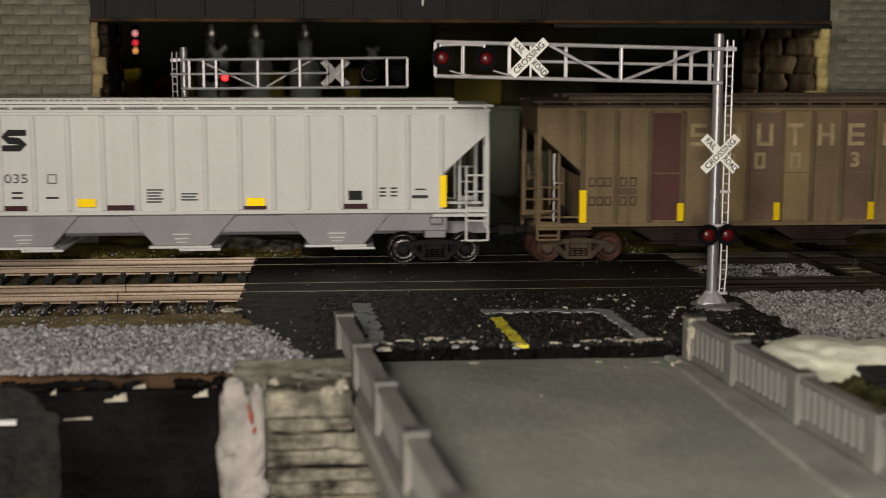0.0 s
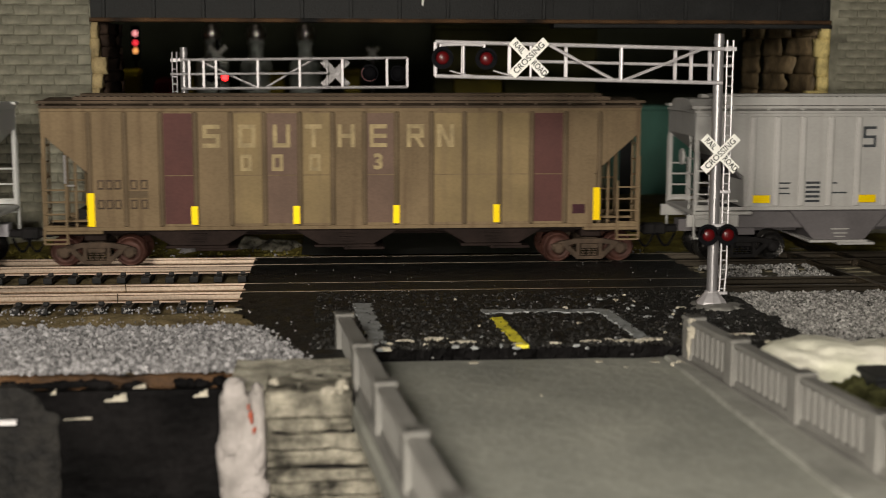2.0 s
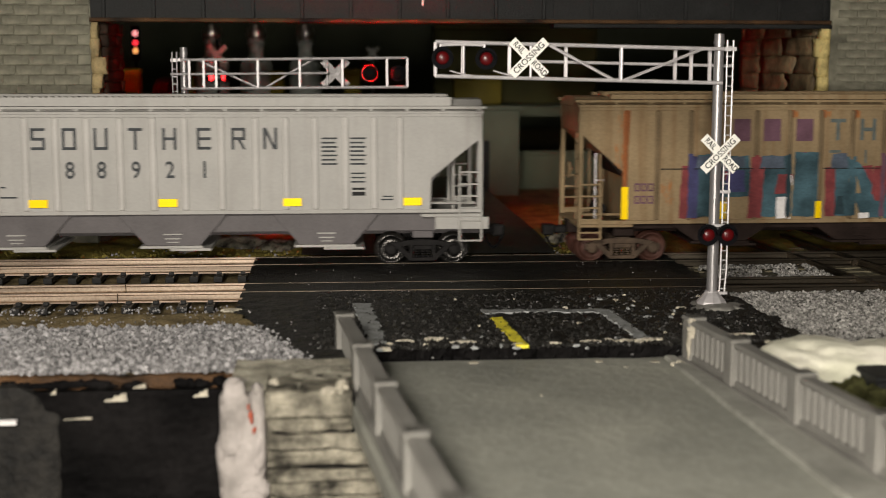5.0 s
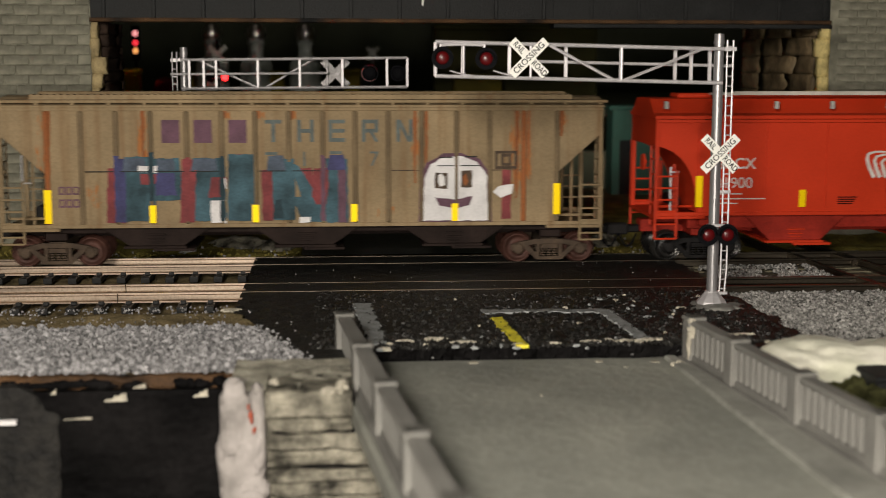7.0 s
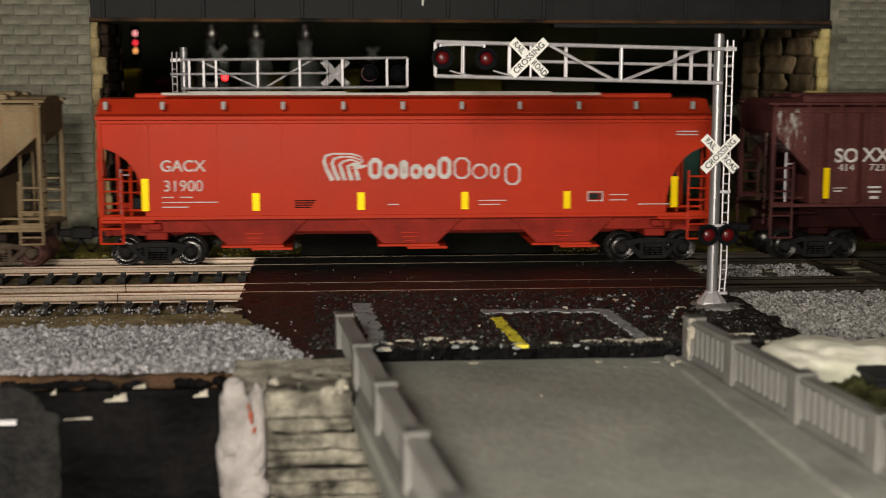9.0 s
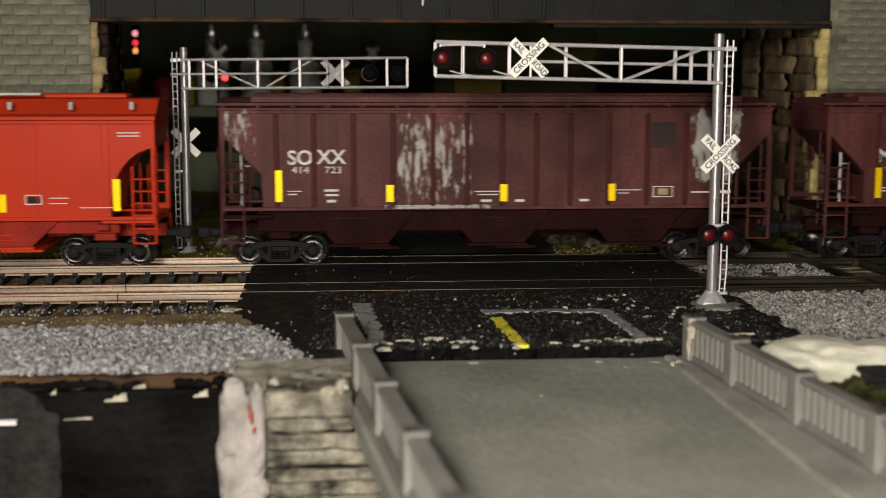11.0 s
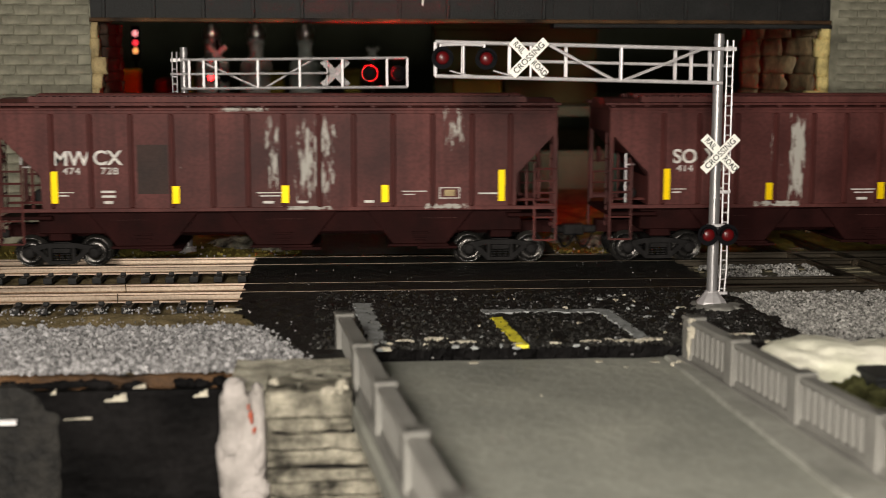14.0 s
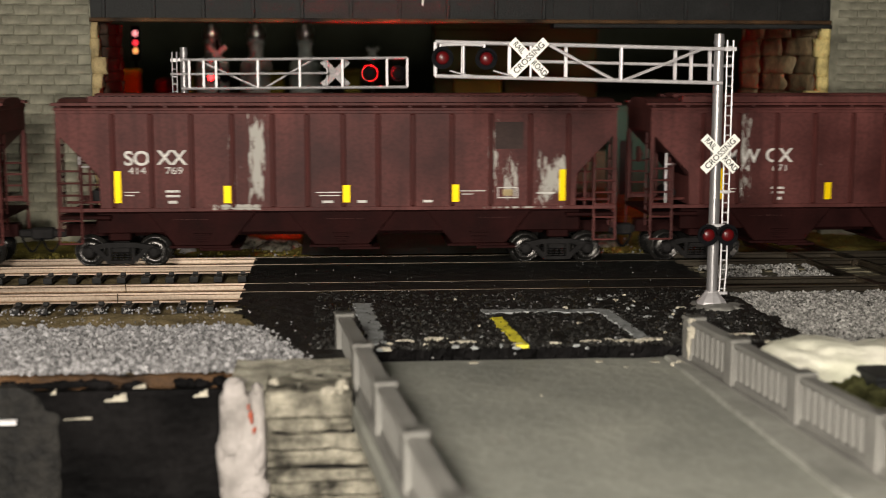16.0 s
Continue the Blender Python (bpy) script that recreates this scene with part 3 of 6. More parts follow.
def gantry(label, x, y, z, height, turn, arm_len, arm_z0, arm_z1, rise0=0.6, rise1=0.9):
    g = thing("crossing_signal", label, "crossing signal", x, y, z, turn, "crossing signals")
    bm = bmesh.new()
    turned(bm, (0, 0, 0), (0, 0, 1), [(2.0, 1.5), (height - 2.6, 1.28), (height - 2.6, 1.5), (height - 1.8, 1.5), (height - 1.8, 1.3), (height, 1.3)], 18)
    part("mast", bm, M_MAST, g, smooth=False)
    bm = bmesh.new()
    turned(bm, (0, 0, 0), (0, 0, 1), [(0, 4.2), (0.8, 4.0), (3.2, 1.9), (3.6, 1.9)], 10)
    part("base_skirt", bm, M_SILVER, g)
    # double truss arm reaching to -x: a braced face and a face of flat posts
    def low(x):
        return arm_z0 - rise0 * x / arm_len

    def high(x):
        return arm_z1 - rise1 * x / arm_len

    for yy in (-1.6, 1.6):
        for edge in (low, high):
            bm = bmesh.new()
            rod(bm, (0.8, yy, edge(0.8)), (-arm_len, yy, edge(-arm_len)), 0.5, 8)
            part("arm_chord", bm, M_SILVER, g)
    for xk in (-2.0, -7.0, -11.3, -25.8, -40.5, -55.5, -arm_len + 7.2, -arm_len):
        bm = bmesh.new()
        box(bm, xk - 0.5, xk + 0.5, 1.2, 2.0, low(xk), high(xk))
        part("arm_post", bm, M_SILVER, g, bevel=0.12)
    for xk in (-26.2, -50.2, -arm_len + 7.2, -arm_len):
        bm = bmesh.new()
        rod(bm, (xk, -1.6, low(xk)), (xk, -1.6, high(xk)), 0.38, 6)
        part("arm_post", bm, M_SILVER, g)
    for xa, xb in ((-4.5, -25.2), (-45.6, -28.4)):
        bm = bmesh.new()
        rod(bm, (xa, -1.6, high(xa)), (xb, -1.6, low(xb) + 0.2), 0.42, 6)
        part("arm_brace", bm, M_SILVER, g)
    bm = bmesh.new()
    rod(bm, (-50, 1.6, (low(-50) + high(-50)) / 2), (4.5, 1.6, (arm_z0 + arm_z1) / 2), 0.42, 8)
    part("walkway_rail", bm, M_SILVER, g)
    for xk in (-arm_len, -arm_len + 7, -40.0, -14.0):
        bm = bmesh.new()
        rod(bm, (xk, -1.6, low(xk)), (xk, 1.6, low(xk)), 0.35, 6)
        part("arm_tie", bm, M_SILVER, g)
    # bracket and ladder behind the mast
    bm = bmesh.new()
    box(bm, -0.6, 4.6, -0.6, 0.4, arm_z1 - 0.5, arm_z1 + 0.5)
    part("bracket", bm, M_SILVER, g)
    bm = bmesh.new()
    for xl in (2.4, 4.0):
        rod(bm, (xl, 0.6, 9.5), (xl, 0.6, height - 1.6), 0.26, 6)
        rod(bm, (xl, 0.6, 9.5), (xl - 0.2 if xl < 3 else xl - 0.4, 0.6, 3.0), 0.26, 6)
    for k in range(26):
        z0 = 4.0 + k * 2.6
        rod(bm, (2.4, 0.6, z0), (4.0, 0.6, z0), 0.2, 5)
    part("ladder", bm, M_SILVER, g)
    for zz in (2.9, 30.5):
        bm = bmesh.new()
        box(bm, -1.2, 4.2, -0.5, 0.5, zz - 0.35, zz + 0.35)
        part("clamp", bm, M_SILVER, g)
    return g


near = gantry("silver cantilever crossing signal with red lamps beside the road", 101.2, 348, 0.4, 72.3, -1.5, 75.0, 59.45, 68.35, 1.75, 1.7)
crossbuck(near, -50.8, -2.6, 65.9)
crossbuck(near, 0.6, -2.0, 40.8)
lamp_unit(near, -73.4, -3.0, 65.9)
lamp_unit(near, -62.0, -3.0, 65.7)
for xl in (-73.4, -62.0):
    bm = bmesh.new()
    rod(bm, (xl - 0.4, -2.0, 68.3), (xl - 0.4, -1.8, 69.4), 0.4, 6)
    rod(bm, (xl - 0.4, -1.8, 69.2), (xl - 6.0 if xl > -70 else xl + 5.6, -1.7, 69.4), 0.4, 6)
    part("lamp_hanger", bm, M_SILVER, near)
    bm = bmesh.new()
    pts = [Vector((xl + 2.0 + 2.2 * k, -2.0, 62.6 - 1.3 * math.sin(k * math.pi / 6))) for k in range(4)]
    for a, b in zip(pts, pts[1:]):
        rod(bm, a, b, 0.22, 6)
    part("lamp_cable", bm, M_SILVER, near)
lamp_unit(near, -2.2, -3.0, 19.2)
lamp_unit(near, 3.0, -3.0, 19.2)
bm = bmesh.new()
box(bm, -2.4, 3.2, -1.9, -1.3, 21.2, 21.9)
part("lamp_bracket", bm, M_SILVER, near)

far = gantry("silver cantilever crossing signal seen from behind, one lamp flashing", -53.0, 477, -3.8, 74.0, 180.0, 78.5, 59.6, 69.6)
M_SIGNBACK = mat("tarnished_sign_back", (0.26, 0.25, 0.25), 0.5, metal=0.3, var=0.5, scale=260, bump=0.2)
crossbuck(far, -53.0, -2.4, 65.0, letters=False, paint=M_SIGNBACK)
crossbuck(far, 0.3, -2.0, 40.5, letters=False)
lit_house = lamp_unit(far, -65.2, -2.6, 65.0, flash=True, disc=2.55, hood=False)
bm = bmesh.new()
ring = [(2.6, -0.2), (2.95, -0.2), (2.95, -0.7), (2.6, -0.7)]
for k in range(15, 27):
    a0, a1 = k * math.pi / 12, (k + 1) * math.pi / 12
    for (r0, h0), (r1, h1) in zip(ring, ring[1:] + ring[:1]):
        bm.faces.new([bm.verts.new((r * math.cos(a), h, r * math.sin(a))) for r, h, a in ((r0, h0, a0), (r1, h1, a0), (r1, h1, a1), (r0, h0, a1))])
bmesh.ops.remove_doubles(bm, verts=bm.verts[:], dist=0.001)
part("lens_rim", bm, M_REDGLASS, lit_house, "red translucent lens rim")
# Hood extended all round, out of sight, to cut the bulb's red spill.
bm = bmesh.new()
for k in range(24):
    a0, a1 = math.radians(15 * k), math.radians(15 * (k + 1))
    slab(bm, [(r * math.cos(a), r * math.sin(a)) for r, a in ((3.0, a0), (3.25, a0), (3.25, a1), (3.0, a1))], -4.3 if 3 <= k < 9 else -2.7, -0.75)
    if k < 16:
        slab(bm, [(r * math.cos(a), r * math.sin(a)) for r, a in ((2.4, a0), (3.0, a0), (3.0, a1), (2.4, a1))], -0.95, -0.75)
bmesh.ops.remove_doubles(bm, verts=bm.verts[:], dist=0.001)
part("hood", bm, M_BLACK, lit_house)
# Unseen baffle added to keep the red light off the shelf behind.
bm = bmesh.new()
turned(bm, (0, -6.2, 0), (0, -1, 0), [(0, 2.7), (0.3, 2.7), (0.5, 2.3)], 20)
for xk in (-2.5, 2.5):
    box(bm, xk - 0.15, xk + 0.15, -6.4, -2.5, 0.2, 0.6)
part("visor", bm, M_BLACK, lit_house, "black baffle hidden before the bulb", 0.06)
lamp_unit(far, -75.4, -2.6, 65.0)
lamp_unit(far, -2.6, -2.6, 16.0)
lamp_unit(far, 2.6, -2.6, 16.0)
bulb = flasher(lit_house, 2.1, M_FLASH, -0.3)


# ---- the train ----
SPEED = [(0.0, 143.0), (0.5, 105.2), (1.0, 66.8), (1.5, 26.6), (2.0, -12.6), (2.5, -53.8), (3.0, -98.2), (3.5, -140.9), (4.0, -184.5),
         (4.2, -203.0), (6.3, -399.5), (6.5, -417.4), (7.0, -460.8), (7.5, -505.0), (8.0, -549.3), (8.5, -593.5), (9.0, -637.6), (9.2, -655.3),
         (11.3, -841.6), (11.5, -859.3), (12.0, -903.4), (12.5, -947.6), (13.0, -991.2), (13.5, -1035.4), (14.0, -1079.3), (14.5, -1122.6),
         (15.0, -1167.0), (15.5, -1211.0), (16.0, -1253.8)]
TRACK_Y = 439.0
WHEEL_R = 4.8


def along(t):
    for (t0, s0), (t1, s1) in zip(SPEED, SPEED[1:]):
        if t <= t1:
            return s0 + (s1 - s0) * (t - t0) / (t1 - t0)
    return SPEED[-1][1]


def wheelset_mesh(material, tread):
    bm = bmesh.new()
    for s in (-1, 1):
        turned(bm, (0, 0, 0), (0, s, 0), [(6.6, 5.3), (7.3, 5.3), (7.5, 4.85), (9.35, 4.75), (9.6, 4.55), (9.6, 4.2), (9.05, 3.85), (8.8, 3.0), (9.1, 1.9), (9.8, 1.2), (10.2, 0.4)], 32)
    rod(bm, (0, -9, 0), (0, 9, 0), 0.9, 8)
    me = mesh_of("wheelset", bm, material, smooth=True)
    me.materials.append(tread)
    for f in me.polygons:
        c = f.center / MM
        if math.hypot(c.x, c.z) > 4.5 and abs(c.y) < 9.65:
            f.material_index = 1
    return me


def truck_mesh(material):
    """Cast side frames with open windows, spring groups, bearing caps and a bolster between them."""
    bm = bmesh.new()
    for s in (-1, 1):
        y0, y1 = (10.4, 12.0) if s > 0 else (-12.0, -10.4)
        slab(bm, [(-12.4, 4.0), (-12.4, 6.0), (-9.6, 7.0), (-4.6, 7.9), (4.6, 7.9), (9.6, 7.0), (12.4, 6.0), (12.4, 4.0), (9.2, 5.2), (4.6, 6.4), (-4.6, 6.4), (-9.2, 5.2)], y0, y1)
        for k in (-1, 1):
            leg = [(k * 9.0, 5.6), (k * 7.2, 6.2), (k * 3.4, 2.5), (k * 3.4, 1.1), (k * 4.2, 1.1)]
            slab(bm, leg if k < 0 else leg[::-1], y0 + 0.1, y1 - 0.1)
            box(bm, min(k * 3.1, k * 4.3), max(k * 3.1, k * 4.3), y0 + 0.15, y1 - 0.15, 2.0, 6.6)
            turned(bm, (k * 10.2, s * 10.4, 4.8), (0, s, 0), [(0, 1.9), (1.9, 1.8), (2.3, 1.3), (2.4, 0.3)], 12)
        box(bm, -3.8, 3.8, y0 - 0.1, y1 + 0.1, 1.1, 2.2)
        for k in range(3):
            for z in (2.4, 3.2, 4.0):
                rod(bm, (-1.9 + 1.9 * k, s * 11.2, z), (-1.9 + 1.9 * k, s * 11.2, z + 0.5), 0.85, 8)
        box(bm, -2.8, 2.8, y0 - 0.3, y1 + 0.3, 4.8, 6.2)
    box(bm, -2.6, 2.6, -11, 11, 4.9, 8.2)
    return mesh_of("truck", bm, material, 0.08)


WHEELS = []
TRUCKS = {"dark": truck_mesh(M_TRUCK), "brown": truck_mesh(M_TRUCK_BROWN)}
AXLES = {"dark": wheelset_mesh(M_WHEEL, M_TREAD), "brown": wheelset_mesh(M_WHEEL_RUST, M_WHEEL_RUST)}
CARS = []


def hopper(label, centre, length, sill, eave, top, rib_xs, body_mat, under_mat, truck_x, truck="dark", bays=3, rib_mat=None, rounded=False,
           cut_in=15.0, cut_top=43.0, cut_bottom=30.0, bay_z=6.8, roof_mat=None, gate_mat=None, rib_w=1.6, rib_paint={}, walks=True, platform_mat=None,
           plate_h=1.0, inset=10.0, rung=3.8, bay_top=17.5, bay_low=8.6, belly_z=11.2):
    c = thing("hopper_car", label, "hopper car", 0, TRACK_Y, 0, 0, "train of hopper cars")
    h = length / 2
    W = 17.6
    rib_mat, roof_mat, gate_mat = rib_mat or body_mat, roof_mat or body_mat, gate_mat or under_mat
    # body with the ends cut back to sloping or curved floors
    skin = W - 0.9 if rounded else W
    curve = [(cut_in * math.sin(k * math.pi / 14), cut_bottom + (cut_top - cut_bottom) * math.cos(k * math.pi / 14)) for k in range(8)] if rounded else [(0, cut_top), (cut_in, cut_bottom)]
    bm = bmesh.new()
    slab(bm, [(-h, eave)] + [(-h + a, z) for a, z in curve] + [(-h + cut_in, sill), (h - cut_in, sill)] + [(h - a, z) for a, z in curve[::-1]] + [(h, eave)], -skin, skin)
    part("body", bm, body_mat, c, bevel=0.25)
    if rounded:
        for s in (-1, 1):
            bm = bmesh.new()
            zs = [sill + (eave - 1.2 - sill) * k / 10 for k in range(11)]
            out = [(s * (W - 0.02 - 0.0017 * (z - 27) ** 2), z) for z in zs]
            slab(bm, [(s * (skin - 0.3), zs[0])] + out + [(s * (skin - 0.3), zs[-1])], -h + cut_in + 0.3, h - cut_in - 0.3, "x")
            part("side_sheet", bm, body_mat, c, "bowed steel side sheet", smooth=False)
    # roof: low arch across
    bm = bmesh.new()
    slab(bm, [(-W - 0.6, eave - 0.6), (-W - 0.6, eave + 0.15), (-W + 1.2, eave + 0.4), (-9, top - 1.1), (0, top - 0.8), (9, top - 1.1), (W - 1.2, eave + 0.4), (W + 0.6, eave + 0.15), (W + 0.6, eave - 0.6)] if walks
         else [(-W - 0.9, eave - 0.4), (-W - 0.9, eave + 0.7), (-W + 2.5, eave + 1.4), (-9, top - 1.1), (0, top - 0.8), (9, top - 1.1), (W - 2.5, eave + 1.4), (W + 0.9, eave + 0.7), (W + 0.9, eave - 0.4)], -h - 0.4, h + 0.4, "x")
    part("roof", bm, roof_mat, c, bevel=0.1)
    # roof walks: a long lower board on posts, and a shorter cleated board on it
    for s in (-1, 1) if walks else ():
        ya, yb = sorted((s * (W - 0.1), s * (W - 5.4)))
        bm = bmesh.new()
        box(bm, -h - 1.4, h + 1.4, ya, yb, eave + 0.85, eave + 1.75)
        part("roof_walk", bm, roof_mat, c, bevel=0.1)
        ya, yb = sorted((s * (W - 0.5), s * (W - 5.2)))
        bm = bmesh.new()
        box(bm, -h + inset, h - inset, ya, yb, eave + 1.9, top - 0.25)
        k = -h + inset + 0.4
        while k < h - inset - 0.8:
            box(bm, k, k + 0.75, ya + 0.1, yb - 0.1, top - 0.3, top)
            k += 2.05
        part("roof_walk", bm, roof_mat, c, "cleated walk board")
        bm = bmesh.new()
        box(bm, -0.55, 0.55, min(s * (W - 0.3), s * (W - 4)), max(s * (W - 0.3), s * (W - 4)), eave + 0.1, eave + 0.95)
        me = mesh_of("walk_bracket", bm, roof_mat)
        n = int(length / 11)
        for k in range(n + 1):
            again("walk_bracket", me, c, -h + 1.0 + k * (length - 2.0) / n)
    bm = bmesh.new()
    box(bm, -h + 10, h - 10, -5, 5, top - 1.0, top + 0.5)
    part("hatch", bm, roof_mat, c, bevel=0.4)
    # side sills
    for s in (-1, 1):
        bm = bmesh.new()
        box(bm, -h, h, min(s * W, s * (W + 0.55)), max(s * W, s * (W + 0.55)), sill - 0.9, sill + 0.3)
        part("side_sill", bm, body_mat, c, bevel=0.12)
        bm = bmesh.new()
        box(bm, -h, h, min(s * (W - 1), s * (W + 0.45)), max(s * (W - 1), s * (W + 0.45)), eave - 1.6, eave - 0.6)
        part("top_chord", bm, body_mat, c, bevel=0.12)
    for i, x in enumerate(rib_xs):
        for s in (-1, 1):
            bm = bmesh.new()
            y0, y1 = sorted((s * (W - 0.1), s * (W + 0.95)))
            box(bm, x - rib_w / 2, x + rib_w / 2, y0, y1, sill + 0.3, eave - 1.6)
            part("rib", bm, rib_paint.get(i, rib_mat) if s < 0 else rib_mat, c, bevel=0.42)
    # centre sill, end platforms, corner posts
    bm = bmesh.new()
    box(bm, -h - 1, h + 1, -3, 3, 9.0, 13.0)
    part("centre_sill", bm, under_mat, c)
    deck_z = min(sill, 18) - 0.9
    for s in (-1, 1):
        bm = bmesh.new()
        x0, x1 = sorted((s * (h - cut_in - 3), s * (h + 0.2)))
        box(bm, x0, x1, -W, W, deck_z - 1.1, deck_z)
        part("end_platform", bm, platform_mat or body_mat, c, bevel=0.2)
        if plate_h > 1.2:
            x0, x1 = sorted((s * (h - cut_in + 1.5), s * (h + 2.2)))
            for yy in (-W - 0.1, W - 0.5):
                bm = bmesh.new()
                box(bm, x0, x1, yy, yy + 0.6, deck_z - plate_h, deck_z - 1.1)
                part("step_plate", bm, platform_mat or body_mat, c, bevel=0.15)
        # bolster over the truck, with its jacking pad
        bm = bmesh.new()
        box(bm, s * truck_x - 3.4, s * truck_x + 3.4, -W + 4.2, W - 4.2, 8.8, deck_z - 1.1)
        if rounded or rung > 5:
            box(bm, s * truck_x - 2.0, s * truck_x + 2.0, -W + 0.3, W - 0.3, deck_z - 3.4, deck_z - 1.3)
        part("bolster", bm, under_mat, c, bevel=0.3)
        # slope sheet behind the open end, in the underside colour to carry its shade
        if not rounded:
            bm = bmesh.new()
            pts = [(s * (h - 1.6), cut_top + 0.6), (s * (h - cut_in + 0.4), cut_bottom - 1.4), (s * (h - cut_in + 0.4), cut_bottom - 0.4), (s * (h - 1.6), cut_top + 1.6)]
            slab(bm, pts, -W + 2.0, W - 2.0)
            part("slope_sheet", bm, under_mat, c)
        for yy in (-W, W - 1.4):
            bm = bmesh.new()
            x0, x1 = sorted((s * (h - 1.3), s * (h + 0.05)))
            box(bm, x0, x1, yy, yy + 1.4, sill - 1, eave)
            part("corner_post", bm, body_mat, c, bevel=0.12)
        bm = bmesh.new()
        for yy in (-9, 9):
            rod(bm, (s * (h - 8.5), yy, sill - 1), (s * (h - 8.5), yy, cut_top - 6.5), 0.5, 6)
        rod(bm, (s * (h - 1.5), -11, sill + 1.5), (s * (h - cut_in), -11, sill + 1.5), 0.45, 6)
        part("end_brace", bm, body_mat, c)
        # side ladder with stirrup
        for yy in (-W - 0.45, W + 0.45):
            bm = bmesh.new()
            xa, xb = s * (h - 0.2), s * (h - 7.2)
            rod(bm, (xa, yy, 8.4), (xa, yy, sill + 22), 0.4, 6)
            rod(bm, (xb, yy, 8.4), (xb, yy, sill + 14), 0.4, 6)
            for z in [8.4, sill - 3.6] + [sill + 0.6 + rung * k for k in range(int(14 / rung) + 1)]:
                rod(bm, (xa, yy, z), (xb, yy, z), 0.34, 6)
            part("side_ladder", bm, body_mat, c)
        bm = bmesh.new()
        for yy in (-15.5, -9.5):
            rod(bm, (s * (h - 0.6), yy, 12), (s * (h - 0.6), yy, eave - 1), 0.35, 6)
        for k in range(7):
            rod(bm, (s * (h - 0.6), -15.5, 14 + 5 * k), (s * (h - 0.6), -9.5, 14 + 5 * k), 0.3, 6)
        part("end_ladder", bm, body_mat, c)
        # brake gear in the open end, air hose and coupler
        if s < 0:
            bm = bmesh.new()
            rod(bm, (s * (h - 9.5), -6, sill + 3), (s * (h - 9.5), 4, sill + 3), 2.0, 12)
            part("air_tank", bm, M_TRUCK, c)
            bm = bmesh.new()
            rod(bm, (s * (h - 6.2), -13.5, sill - 1), (s * (h - 6.2), -13.5, cut_top - 7.0), 0.32, 6)
            rod(bm, (s * (h - 6.2), -13.5, sill + 13), (s * (h - 9.0), -13.5, sill + 13), 0.3, 6)
            part("brake_rod", bm, M_SILVER, c, "bright brake rod")
            bm = bmesh.new()
            turned(bm, (s * (h + 0.3), -7.0, sill + 16), (s, 0, 0), [(0, 0.6), (0.8, 0.6), (0.8, 2.6), (1.2, 2.8), (1.6, 2.6)], 14)
            part("brake_wheel", bm, body_mat, c)
        bm = bmesh.new()
        x0, x1 = sorted((s * (h + 0.8), s * (h + 6.2)))
        box(bm, x0, x1, -1.4, 1.4, 8.4, 11.0)
        x0, x1 = sorted((s * (h + 5.0), s * (h + 9.2)))
        box(bm, x0, x1, -2.4, 2.0, 7.8, 11.6)
        part("coupler", bm, M_TRUCK, c, bevel=0.5)
        bm = bmesh.new()
        pts = [Vector((s * (h + 2.5 + 1.2 * k), -3.6, 8.5 - 4.5 * math.sin(k * math.pi / 5))) for k in range(6)]
        for a, b in zip(pts, pts[1:]):
            rod(bm, a, b, 0.4, 6)
        part("air_hose", bm, M_BLACK, c)
    # hopper bays: trapezoids that hang from a shallow belly, each with its outlet gate
    inner = h - cut_in
    span = 2 * (inner - 9) / bays
    for k in range(bays):
        xc = -inner + 9 + span * (k + 0.5)
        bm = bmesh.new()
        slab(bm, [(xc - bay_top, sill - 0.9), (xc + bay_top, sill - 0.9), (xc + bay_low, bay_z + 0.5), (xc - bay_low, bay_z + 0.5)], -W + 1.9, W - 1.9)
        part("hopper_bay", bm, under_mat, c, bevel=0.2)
        bm = bmesh.new()
        box(bm, xc - bay_low - 1.6, xc + bay_low + 0.8, -W + 1.2, W - 1.2, bay_z - 0.35, bay_z + 0.5)
        box(bm, xc - 0.5, xc + bay_low + 3.4, -W + 1.5, W - 1.5, bay_z - 1.2, bay_z - 0.35)
        rod(bm, (xc - 0.2, -W + 0.7, bay_z - 0.5), (xc - 0.2, W - 0.7, bay_z - 0.5), 0.75, 8)
        part("outlet_gate", bm, gate_mat, c, bevel=0.12)
        bm = bmesh.new()
        box(bm, xc - 2.9, xc + 2.9, -W + 1.1, -W + 2.0, bay_z + 4.0, bay_z + 4.4)
        box(bm, xc - 2.4, xc + 2.4, -W + 1.2, -W + 2.0, bay_z + 2.6, bay_z + 3.0)
        box(bm, xc - 1.8, xc + 1.8, -W + 1.3, -W + 2.0, bay_z + 1.5, bay_z + 1.8)
        part("bay_bracket", bm, gate_mat, c)
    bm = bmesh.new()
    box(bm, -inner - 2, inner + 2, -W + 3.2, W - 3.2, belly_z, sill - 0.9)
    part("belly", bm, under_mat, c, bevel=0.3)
    for s in (-1, 1):
        t = new("truck", TRUCKS[truck])
        t.parent = c
        t.location = (s * truck_x * MM, 0, 0)
        for xw in (-10.2, 10.2):
            w = new("wheelset", AXLES[truck])
            w.parent = t
            WHEELS.append((w, xw))
    CARS.append((c, centre))
    return c


def tapes(c, items):
    """(x, z, tall) upright strips, or width and height given."""
    for x, z, w, hgt in items:
        plate("reflector", M_TAPE, c, x - w / 2, x + w / 2, z - hgt / 2, z + hgt / 2, -18.5, 0.12, "bright yellow reflective tape")


def bars(c, rows, material, y=-17.62, name="stencil_bar"):
    for x0, x1, z, hgt in rows:
        plate(name, material, c, x0, x1, z - hgt / 2, z + hgt / 2, y, 0.1)


